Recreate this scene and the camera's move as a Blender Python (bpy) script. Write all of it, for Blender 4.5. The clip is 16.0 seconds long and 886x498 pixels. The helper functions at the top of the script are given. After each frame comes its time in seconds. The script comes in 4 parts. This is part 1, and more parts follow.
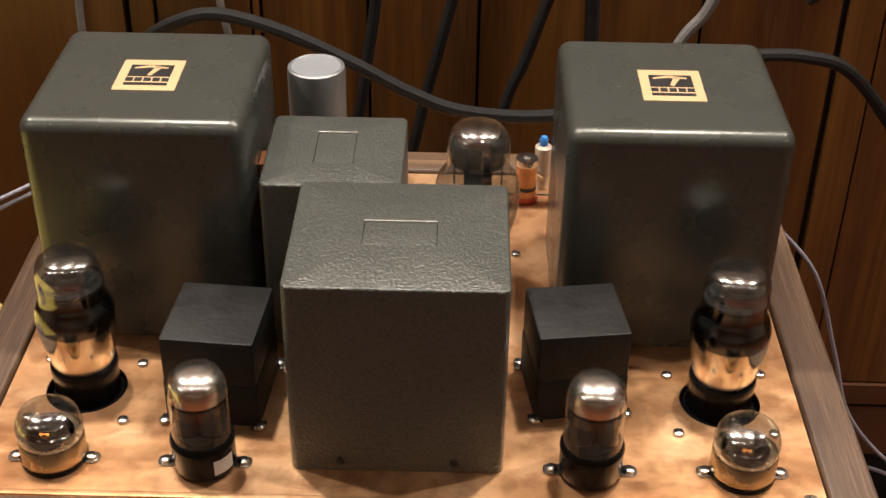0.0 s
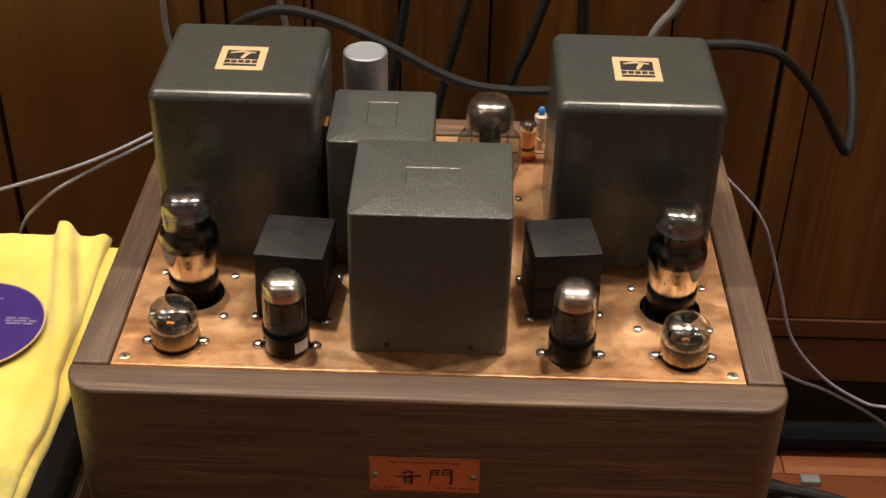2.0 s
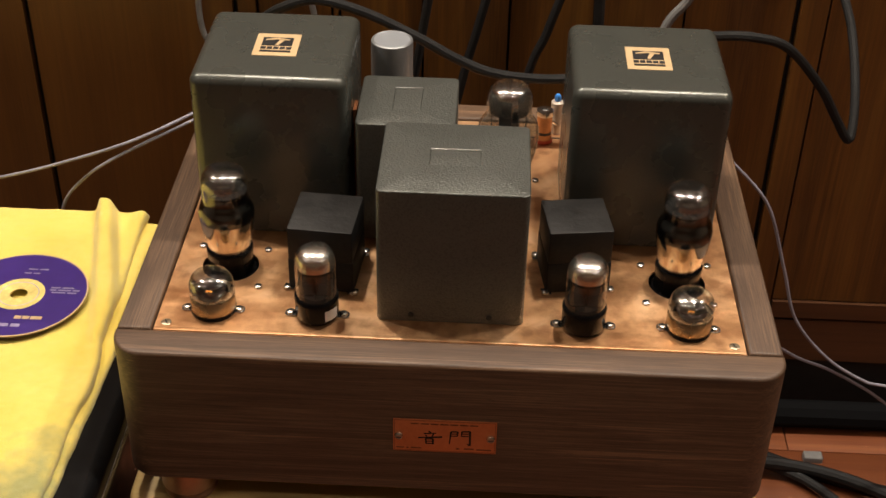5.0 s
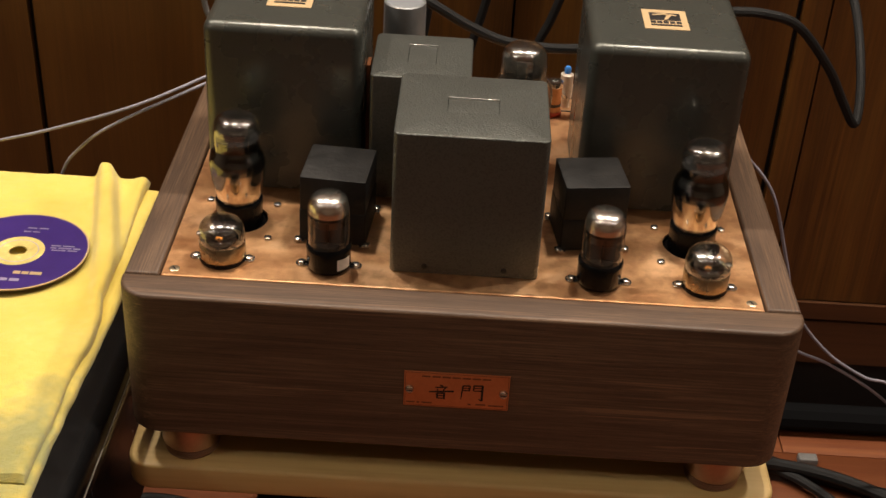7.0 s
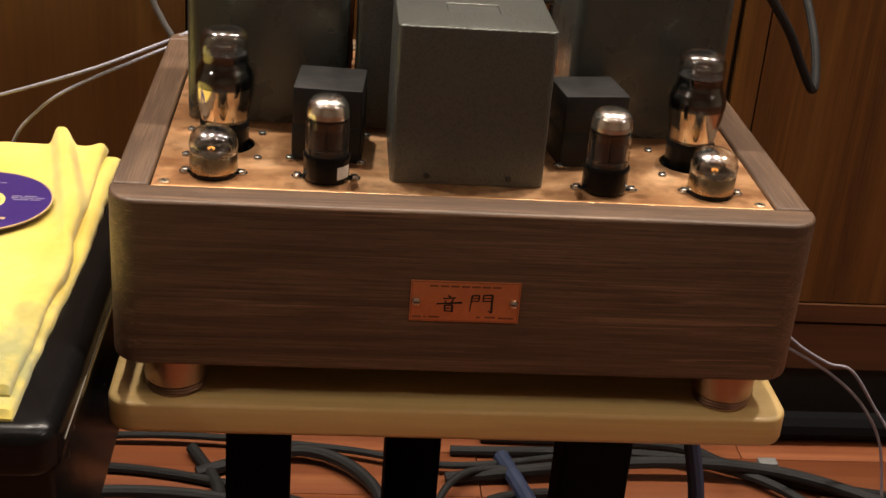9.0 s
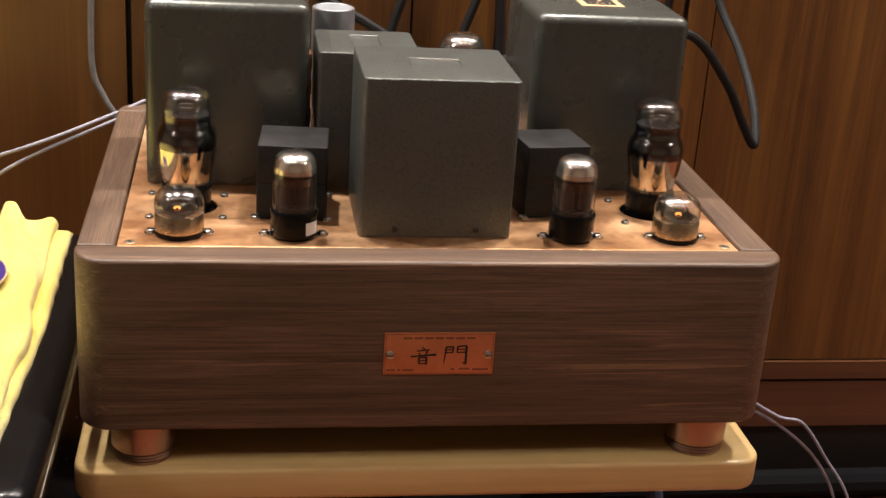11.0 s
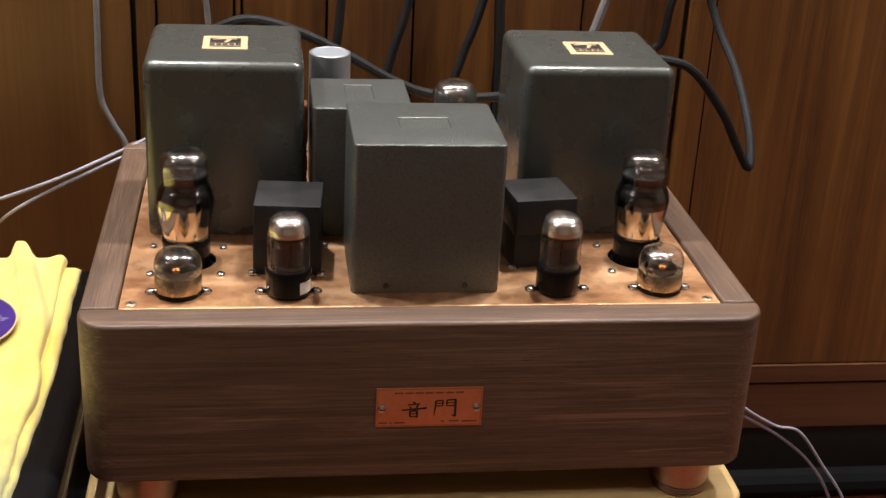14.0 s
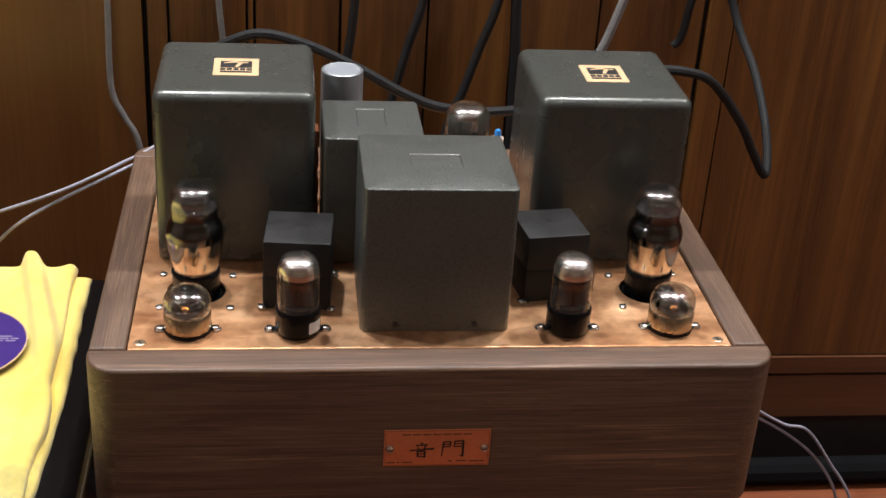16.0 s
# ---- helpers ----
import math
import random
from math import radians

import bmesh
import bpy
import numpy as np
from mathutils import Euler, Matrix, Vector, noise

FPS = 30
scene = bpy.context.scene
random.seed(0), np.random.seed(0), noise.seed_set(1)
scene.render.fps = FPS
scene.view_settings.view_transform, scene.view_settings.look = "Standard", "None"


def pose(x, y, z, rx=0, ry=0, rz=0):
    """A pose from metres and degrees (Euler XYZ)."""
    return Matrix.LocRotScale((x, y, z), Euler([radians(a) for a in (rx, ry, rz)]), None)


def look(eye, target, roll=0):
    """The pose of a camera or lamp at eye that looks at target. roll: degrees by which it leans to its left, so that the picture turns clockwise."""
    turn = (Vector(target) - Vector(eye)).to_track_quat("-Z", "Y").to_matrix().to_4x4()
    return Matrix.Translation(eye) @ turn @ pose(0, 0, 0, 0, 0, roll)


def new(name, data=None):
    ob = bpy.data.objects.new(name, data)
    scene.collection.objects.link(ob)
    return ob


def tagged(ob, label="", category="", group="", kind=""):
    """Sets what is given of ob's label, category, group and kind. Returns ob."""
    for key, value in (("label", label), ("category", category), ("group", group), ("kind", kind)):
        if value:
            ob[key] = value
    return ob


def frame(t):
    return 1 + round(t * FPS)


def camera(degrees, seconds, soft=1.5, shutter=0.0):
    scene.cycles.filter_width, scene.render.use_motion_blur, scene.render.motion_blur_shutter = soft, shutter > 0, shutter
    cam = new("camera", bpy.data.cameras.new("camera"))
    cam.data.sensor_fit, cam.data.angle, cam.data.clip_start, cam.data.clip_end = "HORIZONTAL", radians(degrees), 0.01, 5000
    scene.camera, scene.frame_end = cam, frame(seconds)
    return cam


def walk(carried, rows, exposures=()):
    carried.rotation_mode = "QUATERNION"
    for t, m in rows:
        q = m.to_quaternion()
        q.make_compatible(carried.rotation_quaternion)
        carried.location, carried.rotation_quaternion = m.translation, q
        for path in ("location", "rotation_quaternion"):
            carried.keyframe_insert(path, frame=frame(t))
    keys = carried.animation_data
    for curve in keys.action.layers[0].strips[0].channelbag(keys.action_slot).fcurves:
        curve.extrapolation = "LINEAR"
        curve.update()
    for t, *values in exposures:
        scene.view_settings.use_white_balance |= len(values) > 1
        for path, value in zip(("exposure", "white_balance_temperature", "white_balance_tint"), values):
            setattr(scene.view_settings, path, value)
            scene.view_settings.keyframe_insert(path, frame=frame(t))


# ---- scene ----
cam = camera(36.9, 16.0)
EXPOSURES = [(0, -0.05, 6100, 10), (1.5, -0.24, 6200, 9), (3, -0.34, 6300, 9), (7, -0.42, 6400, 9), (8.7, -0.07, 6300, 9), (10.8, 0.52, 5850, 10), (13, 0.47, 5550, 9), (16, 0.1, 5250, 8)]
PATH = [
    (0, (0.03, -0.496, 0.489), (0.007, 1.17, -0.619), 0.8),
    (0.5, (0.032, -0.599, 0.546), (-0.011, 1.065, -0.563), 0.7),
    (1, (0.022, -0.602, 0.54), (-0.023, 1.041, -0.6), 1.4),
    (1.5, (0.019, -0.689, 0.589), (-0.027, 0.954, -0.551), 1.4),
    (2, (0.024, -0.717, 0.608), (-0.009, 0.925, -0.534), 1.1),
    (2.5, (0.015, -0.714, 0.598), (0.018, 0.933, -0.538), 2.0),
    (3, (0.012, -0.723, 0.586), (-0.01, 0.923, -0.549), 2.0),
    (3.5, (0.016, -0.741, 0.606), (-0.009, 0.894, -0.546), 1.1),
    (4, (0.018, -0.756, 0.629), (-0.01, 0.879, -0.523), 1.3),
    (4.5, (0.017, -0.767, 0.637), (0.002, 0.866, -0.518), 1.5),
    (4.7, (0.02, -0.776, 0.637), (-0.023, 0.856, -0.518), 0.9),
    (6.8, (0.017, -0.778, 0.592), (-0.048, 0.885, -0.517), 2.6),
    (7, (-0.012, -0.81, 0.562), (-0.021, 0.871, -0.523), 3.3),
    (7.5, (-0.055, -0.847, 0.516), (0.046, 0.862, -0.517), 4.5),
    (8, (-0.061, -0.861, 0.474), (0.024, 0.869, -0.527), 5.2),
    (8.5, (-0.08, -0.861, 0.423), (0.048, 0.895, -0.525), 5.2),
    (8.7, (-0.089, -0.863, 0.4), (0.059, 0.91, -0.514), 4.9),
    (10.8, (-0.142, -0.871, 0.34), (0.167, 0.967, -0.385), 4.3),
    (11, (-0.142, -0.872, 0.344), (0.163, 0.967, -0.379), 3.9),
    (11.5, (-0.136, -0.874, 0.355), (0.169, 0.963, -0.374), 3.4),
    (12, (-0.134, -0.875, 0.371), (0.186, 0.959, -0.362), 2.7),
    (12.5, (-0.128, -0.876, 0.378), (0.192, 0.959, -0.351), 3.2),
    (13, (-0.124, -0.878, 0.391), (0.169, 0.959, -0.343), 3.0),
    (13.5, (-0.122, -0.885, 0.406), (0.145, 0.936, -0.378), 3.0),
    (14, (-0.12, -0.873, 0.436), (0.146, 0.938, -0.37), 3.1),
    (14.5, (-0.118, -0.86, 0.458), (0.11, 0.937, -0.39), 3.6),
    (15, (-0.111, -0.843, 0.477), (0.118, 0.942, -0.397), 3.9),
    (15.5, (-0.114, -0.831, 0.492), (0.138, 0.928, -0.427), 4.3),
    (16, (-0.116, -0.826, 0.52), (0.128, 0.929, -0.407), 3.8),
]
walk(cam, [(t, look(eye, target, roll)) for t, eye, target, roll in PATH], EXPOSURES)

# world, lights, exposure
world = bpy.data.worlds.new("room_air")
scene.world = world
world.use_nodes = True
world.node_tree.nodes["Background"].inputs[0].default_value = (1.0, 0.75, 0.5, 1)
world.node_tree.nodes["Background"].inputs[1].default_value = 0.02
FLOOR = -0.55
WALL = 0.56
CEIL = 1.85


def ceiling_or_fill_light(x, y, watts, size=0.09):
    d = bpy.data.lights.new("ceiling_or_fill_light", "AREA")
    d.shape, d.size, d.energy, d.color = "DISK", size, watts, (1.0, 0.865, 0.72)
    ob = new("ceiling_or_fill_light", d)
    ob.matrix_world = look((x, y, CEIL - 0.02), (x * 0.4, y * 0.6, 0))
    return tagged(ob, "small round warm ceiling light, far side pair added as fill", "lamp", kind="structure")


for lx in (-1.15, -0.38, 0.38, 1.15):
    ceiling_or_fill_light(lx, 0.43, 24.5, 0.08)
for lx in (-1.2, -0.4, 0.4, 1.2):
    ceiling_or_fill_light(lx, -0.85, 2.35, 0.085)
# Added unseen pair far out to the sides, only to fill the room.
for lx in (-2.5, 2.5):
    ceiling_or_fill_light(lx, -1.2, 12.0, 0.16)


# materials
class Nodes:
    def __init__(self, name):
        self.mat = bpy.data.materials.new(name)
        self.mat.use_nodes = True
        self.t = self.mat.node_tree
        self.bsdf = self.t.nodes["Principled BSDF"]
        self.co = self.t.nodes.new("ShaderNodeTexCoord")

    def link(self, a, b):
        self.t.links.new(a, b)

    def mapping(self, scale):
        m = self.t.nodes.new("ShaderNodeMapping")
        m.inputs["Scale"].default_value = scale
        self.link(self.co.outputs["Object"], m.inputs["Vector"])
        return m.outputs[0]

    def noise(self, scale, detail=4, vec=None, rough=0.55, distort=0.0):
        n = self.t.nodes.new("ShaderNodeTexNoise")
        n.inputs["Scale"].default_value, n.inputs["Detail"].default_value = scale, detail
        n.inputs["Roughness"].default_value, n.inputs["Distortion"].default_value = rough, distort
        self.link(vec if vec is not None else self.co.outputs["Object"], n.inputs["Vector"])
        return n.outputs["Fac"]

    def ramp(self, fac, stops):
        r = self.t.nodes.new("ShaderNodeValToRGB")
        els = r.color_ramp.elements
        while len(els) < len(stops):
            els.new(0.5)
        for e, (p, c) in zip(els, stops):
            e.position, e.color = p, (*c, 1) if len(c) == 3 else c
        self.link(fac, r.inputs[0])
        return r.outputs[0]

    def mix(self, fac, a, b, mode="MIX"):
        n = self.t.nodes.new("ShaderNodeMix")
        n.data_type, n.blend_type = "RGBA", mode
        for sock, v in ((n.inputs[0], fac), (n.inputs[6], a), (n.inputs[7], b)):
            if isinstance(v, (int, float)):
                sock.default_value = v
            elif isinstance(v, tuple):
                sock.default_value = (*v, 1)
            else:
                self.link(v, sock)
        return n.outputs[2]

    def math(self, op, a, b=0.0):
        n = self.t.nodes.new("ShaderNodeMath")
        n.operation = op
        for sock, v in zip(n.inputs, (a, b)):
            if isinstance(v, (int, float)):
                sock.default_value = v
            else:
                self.link(v, sock)
        return n.outputs[0]

    def bump(self, height, strength=0.3, dist=0.001):
        b = self.t.nodes.new("ShaderNodeBump")
        b.inputs["Strength"].default_value, b.inputs["Distance"].default_value = strength, dist
        self.link(height, b.inputs["Height"])
        self.link(b.outputs[0], self.bsdf.inputs["Normal"])

    def put(self, **kw):
        for k, v in kw.items():
            s = self.bsdf.inputs[{"color": "Base Color", "rough": "Roughness", "metal": "Metallic", "coat": "Coat Weight", "coat_rough": "Coat Roughness",
                                  "sheen": "Sheen Weight", "spec": "Specular IOR Level", "emit": "Emission Strength", "alpha": "Alpha"}[k]]
            if isinstance(v, (int, float)):
                s.default_value = v
            elif isinstance(v, tuple):
                s.default_value = (*v, 1)
            else:
                self.link(v, s)
        return self.mat


def plain(name, color, rough=0.5, metal=0.0, var=0.25, scale=60, bump=0.0, bscale=400, coat=0.0, spec=0.5):
    n = Nodes(name)
    f = n.noise(scale, 5)
    lo, hi = tuple(c * (1 - var) for c in color), tuple(min(1, c * (1 + var)) for c in color)
    g = n.noise(scale * 7, 3)
    n.put(color=n.mix(0.35, n.ramp(f, [(0.3, lo), (0.7, hi)]), n.ramp(g, [(0.3, lo), (0.7, hi)])), metal=metal, coat=coat, spec=spec,
          rough=n.ramp(f, [(0.2, (rough * 0.85,) * 3), (0.8, (min(1, rough * 1.2),) * 3)]))
    if bump:
        n.bump(n.noise(bscale, 3), bump, 0.0006)
    return n.mat


def wood(name, dark, mid, light, axis, fine=220, rough=0.5, coat=0.0, band=28, per=False):
    n = Nodes(name)
    s = [1.0, 1.0, 1.0]
    s[axis] = 0.035
    v = n.mapping(tuple(s))
    if per:
        info = n.t.nodes.new("ShaderNodeObjectInfo")
        add = n.t.nodes.new("ShaderNodeVectorMath")
        add.operation = "ADD"
        sc = n.math("MULTIPLY", info.outputs["Random"], 37.0)
        n.link(v, add.inputs[0])
        n.link(sc, add.inputs[1])
        v = add.outputs[0]
    a = n.noise(band, 5, v, 0.6, 1.2)
    b = n.noise(fine, 6, v, 0.7)
    c = n.noise(fine * 4, 2, v, 0.5)
    col = n.ramp(a, [(0.37, dark), (0.5, mid), (0.64, light)])
    col = n.mix(n.ramp(b, [(0.35, (0, 0, 0)), (0.7, (0.75,) * 3)]), col, dark)
    col = n.mix(0.25, col, n.ramp(c, [(0.3, dark), (0.7, light)]))
    if per:
        col = n.mix(n.math("MULTIPLY", info.outputs["Random"], 0.55), col, tuple(x * 0.45 for x in mid))
    n.put(color=col, rough=n.ramp(b, [(0.3, (rough,) * 3), (0.8, (min(1, rough * 1.35),) * 3)]), coat=coat, coat_rough=0.25)
    n.bump(b, 0.25, 0.0005)
    return n.mat


def walnut(name, axis):
    """Oiled walnut: long wavering figure, fine pores and a few pale streaks."""
    n = Nodes(name)
    long, short = [1.0, 1.0, 1.0], [1.0, 1.0, 1.0]
    long[axis], short[axis] = 0.045, 0.018
    v, w = n.mapping(tuple(long)), n.mapping(tuple(short))
    figure = n.noise(62, 4, v, 0.55, 2.2)
    drift = n.noise(9, 3, v, 0.5, 1.0)
    fibre = n.noise(900, 4, w, 0.65)
    pore = n.noise(1700, 2, v, 0.5)
    col = n.ramp(figure, [(0.36, (0.072, 0.040, 0.023)), (0.50, (0.115, 0.066, 0.038)), (0.66, (0.158, 0.095, 0.055))])
    col = n.mix(n.ramp(drift, [(0.42, (0, 0, 0)), (0.68, (0.5,) * 3)]), col, (0.165, 0.100, 0.058))
    col = n.mix(n.ramp(fibre, [(0.40, (0.62,) * 3), (0.60, (0, 0, 0))]), col, (0.050, 0.028, 0.016))
    streak = n.noise(150, 3, w, 0.5, 1.4)
    col = n.mix(n.ramp(streak, [(0.60, (0, 0, 0)), (0.72, (0.7,) * 3)]), col, (0.27, 0.155, 0.085))
    col = n.mix(n.ramp(pore, [(0.26, (0.7,) * 3), (0.40, (0, 0, 0))]), col, (0.030, 0.017, 0.010))
    n.put(color=col, rough=n.ramp(fibre, [(0.3, (0.58,) * 3), (0.7, (0.44,) * 3)]), coat=0.03, coat_rough=0.3)
    n.bump(n.math("ADD", fibre, pore), 0.3, 0.0004)
    return n.mat


WALNUT_X = walnut("walnut_long", 0)
WALNUT_Y = walnut("walnut_deep", 1)
SHELF = wood("pale_maple", (0.50, 0.33, 0.12), (0.64, 0.45, 0.18), (0.76, 0.57, 0.27), 0, 60, 0.35, 0.35, 14)
PANEL = wood("varnished_panel", (0.054, 0.0185, 0.003), (0.142, 0.054, 0.008), (0.235, 0.103, 0.017), 2, 150, 0.40, 0.12, 16)
PANEL_L = wood("varnished_panel_plain", (0.088, 0.032, 0.006), (0.145, 0.057, 0.010), (0.190, 0.080, 0.015), 2, 150, 0.40, 0.15, 6)
PANEL_H = wood("varnished_rail", (0.050, 0.018, 0.006), (0.10, 0.038, 0.013), (0.14, 0.058, 0.02), 0, 120, 0.38, 0.25, 10)
PLANK = wood("red_floor_plank", (0.11, 0.030, 0.012), (0.23, 0.068, 0.025), (0.34, 0.125, 0.045), 0, 90, 0.3, 0.3, 14, True)
# Unseen room shell, paled so that lamp light bounces back as fill.
PALE_BOUNCE = plain("pale_bounce_wall", (0.46, 0.38, 0.29), 0.8)
CEILING_BOUNCE = plain("pale_bounce_ceiling", (0.68, 0.62, 0.53), 0.8, var=0.05)
SUBFLOOR = plain("floor_joint", (0.05, 0.02, 0.01), 0.6)
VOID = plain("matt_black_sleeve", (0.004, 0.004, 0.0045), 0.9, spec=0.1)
GAP_BLACK = plain("dark_gap", (0.012, 0.010, 0.009), 0.7)
CABLE = plain("black_rubber", (0.011, 0.0107, 0.0107), 0.55, bump=0.2, bscale=900, spec=0.3)
CABLE_G = plain("grey_braid", (0.012, 0.0115, 0.0112), 0.6, bump=0.7, bscale=1500, spec=0.2)
CABLE_W = plain("pale_grey_lead", (0.26, 0.25, 0.30), 0.5)
CABLE_L = plain("grey_lead", (0.17, 0.165, 0.16), 0.5)
CABLE_B = plain("blue_black_rubber", (0.02, 0.028, 0.06), 0.5)
LACQUER = plain("black_lacquer", (0.004, 0.004, 0.0043), 0.24, coat=0.05, var=0.2, spec=0.25, bump=0.15, bscale=160)
PALE_LINE = plain("pale_edge_line", (0.30, 0.27, 0.22), 0.4)
STEEL = plain("bright_steel", (0.62, 0.61, 0.59), 0.22, 1.0, 0.1)
BRASS_SCREW = plain("dull_screw", (0.50, 0.42, 0.30), 0.35, 1.0, 0.2)
def film(name, color, alpha, rough=0.14):
    """Evaporated metal film on the inside of a bulb, thin enough to see through in part."""
    n = Nodes(name)
    return n.put(color=color, metal=1.0, rough=rough, alpha=n.ramp(n.noise(90, 3), [(0.3, (alpha * 0.8,) * 3), (0.7, (min(1, alpha * 1.15),) * 3)]))


DOME_FILM = film("thin_dome_film", (0.55, 0.545, 0.53), 0.42)
DOME_SILVER = film("bright_dome_film", (0.82, 0.81, 0.78), 0.6)
BAKELITE = plain("black_bakelite", (0.007, 0.0065, 0.0065), 0.14, bump=0.02, spec=0.08)
PITCH = plain("black_potting", (0.0095, 0.0086, 0.0080), 0.56, bump=0.9, bscale=150, var=0.6, scale=45, spec=0.3)
ALU = plain("grey_aluminium", (0.22, 0.225, 0.23), 0.42, 0.5, 0.1)
ALU_TOP = plain("grey_end_cap", (0.19, 0.20, 0.215), 0.55, 0.0, 0.08)
FOOT_CU = plain("copper_anodised", (0.42, 0.275, 0.205), 0.38, 1.0, 0.15)
GOLDMIRROR = plain("bright_getter_film", (0.82, 0.72, 0.58), 0.09, 1.0, 0.2, 50)
GREY_ANODE = plain("dark_anode", (0.014, 0.014, 0.015), 0.45)
MICA = plain("mica_plate", (0.02, 0.019, 0.018), 0.25)
GETTER = plain("silver_getter", (0.93, 0.91, 0.87), 0.2, 1.0, 0.06, 40)
LIT_EDGE = plain("lit_recess_edge", (0.62, 0.62, 0.60), 0.35, 0.9, 0.1)
SMOKE = plain("smoked_getter", (0.075, 0.072, 0.068), 0.08, 1.0, 0.3, 60)
BRONZE = plain("bronze_base", (0.40, 0.325, 0.215), 0.27, 1.0, 0.25, 50)
FOIL_GOLD = plain("gold_foil", (0.56, 0.40, 0.22), 0.5, 0.2, 0.06)
ETCH = plain("etched_print", (0.20, 0.085, 0.04), 0.5, 0.4)
INK = plain("black_ink", (0.012, 0.011, 0.011), 0.5)
WHITE = plain("white_print", (0.72, 0.70, 0.66), 0.6)
HUB = plain("clear_yellow_hub", (0.72, 0.58, 0.20), 0.25)
DIM_PRINT = plain("dim_lilac_print", (0.26, 0.22, 0.36), 0.5)
PURPLE = plain("purple_print", (0.045, 0.022, 0.17), 0.3, 0.0, 0.12, coat=0.5)
AMBER = plain("amber_film", (0.62, 0.30, 0.13), 0.2, 0.35)
REDRING = plain("red_plastic", (0.42, 0.05, 0.02), 0.35)
BLUE = plain("blue_tip", (0.05, 0.22, 0.62), 0.4)
CREAM = plain("cream_film", (0.50, 0.42, 0.34), 0.4)
EMBER = Nodes("heater_glow")
EMBER.put(color=(0.9, 0.35, 0.08), emit=1.6)
EMBER.bsdf.inputs["Emission Color"].default_value = (1.0, 0.32, 0.05, 1)
EMBER = EMBER.mat


def copper(name):
    n = Nodes(name)
    a = n.noise(13, 5, distort=0.6)
    b = n.noise(45, 5)
    st = n.noise(160, 5, n.mapping((0.06, 1, 1)), 0.7)
    col = n.ramp(a, [(0.3, (0.50, 0.24, 0.10)), (0.5, (0.76, 0.44, 0.22)), (0.68, (0.90, 0.60, 0.35))])
    col = n.mix(n.ramp(b, [(0.47, (0, 0, 0)), (0.62, (0.62,) * 3)]), col, (0.36, 0.155, 0.065))
    col = n.mix(n.ramp(n.noise(6, 3, distort=1.5), [(0.52, (0, 0, 0)), (0.66, (0.6,) * 3)]), col, (0.40, 0.20, 0.10))
    r = n.math("ADD", n.math("MULTIPLY", a, 0.30), n.math("MULTIPLY", st, 0.26))
    n.put(color=col, metal=0.88, rough=n.math("ADD", r, 0.16))
    n.bump(n.math("ADD", n.math("MULTIPLY", n.noise(24, 3), 2.4), n.math("MULTIPLY", st, 0.14)), 0.6, 0.0013)
    return n.mat


COPPER = copper("aged_copper")
COPPER_TAG = plain("copper_tag", (0.62, 0.26, 0.12), 0.42, 0.8, 0.12, 50)


def paint(name, color, rough, bscale, strength, metal=0.0, fleck=0.12):
    n = Nodes(name)
    h = n.noise(bscale, 2, rough=0.4)
    f = n.noise(25, 4)
    lo, hi = tuple(c * 0.94 for c in color), tuple(c * 1.06 for c in color)
    n.put(color=n.mix(0.5, n.ramp(f, [(0.3, lo), (0.7, hi)]), n.ramp(h, [(0.34, tuple(c * (1 - fleck) for c in color)), (0.50, tuple(c * (1 + fleck * 0.5) for c in color))])), rough=n.ramp(f, [(0.2, (rough * 0.9,) * 3), (0.8, (rough * 1.15,) * 3)]),
          metal=metal)
    n.bump(h, strength, 0.0008)
    return n.mat


HAMMER = paint("hammered_grey_paint", (0.085, 0.089, 0.080), 0.36, 640, 0.8, 0.45, 0.30)
SATIN = paint("satin_olive_grey_paint", (0.079, 0.083, 0.073), 0.27, 420, 0.03, 0.5)


def glass(name, tint=(1, 1, 1), gloss=1.0):
    n = Nodes(name)
    t = n.t
    t.nodes.remove(n.bsdf)
    fr, tr, gl, mx = (t.nodes.new("ShaderNode" + k) for k in ("LayerWeight", "BsdfTransparent", "BsdfGlossy", "MixShader"))
    fr.inputs[0].default_value = 0.5
    tr.inputs[0].default_value = (*tint, 1)
    gl.inputs["Roughness"].default_value = 0.13
    f = n.math("MULTIPLY", n.math("POWER", fr.outputs["Facing"], 4.0), 0.8)
    f = n.math("ADD", f, 0.045 * gloss)
    f = n.math("ADD", f, n.math("MULTIPLY", n.noise(70, 3), 0.03))
    n.link(f, mx.inputs[0])
    n.link(tr.outputs[0], mx.inputs[1])
    n.link(gl.outputs[0], mx.inputs[2])
    n.link(mx.outputs[0], t.nodes["Material Output"].inputs[0])
    return n.mat


GLASS = glass("clear_bulb_glass", (0.93, 0.92, 0.90), 1.6)
GLASS_DOME = glass("silvered_bulb_glass", (0.86, 0.86, 0.85), 2.2)
GLASS_BRIGHT = glass("bright_bulb_glass", (0.86, 0.86, 0.84), 6.0)
GLASS_MIRROR = glass("half_mirrored_bulb_glass", (0.82, 0.81, 0.79), 4.0)
GLASS_SMOKE = glass("smoky_bulb_glass", (0.50, 0.47, 0.43), 2.0)


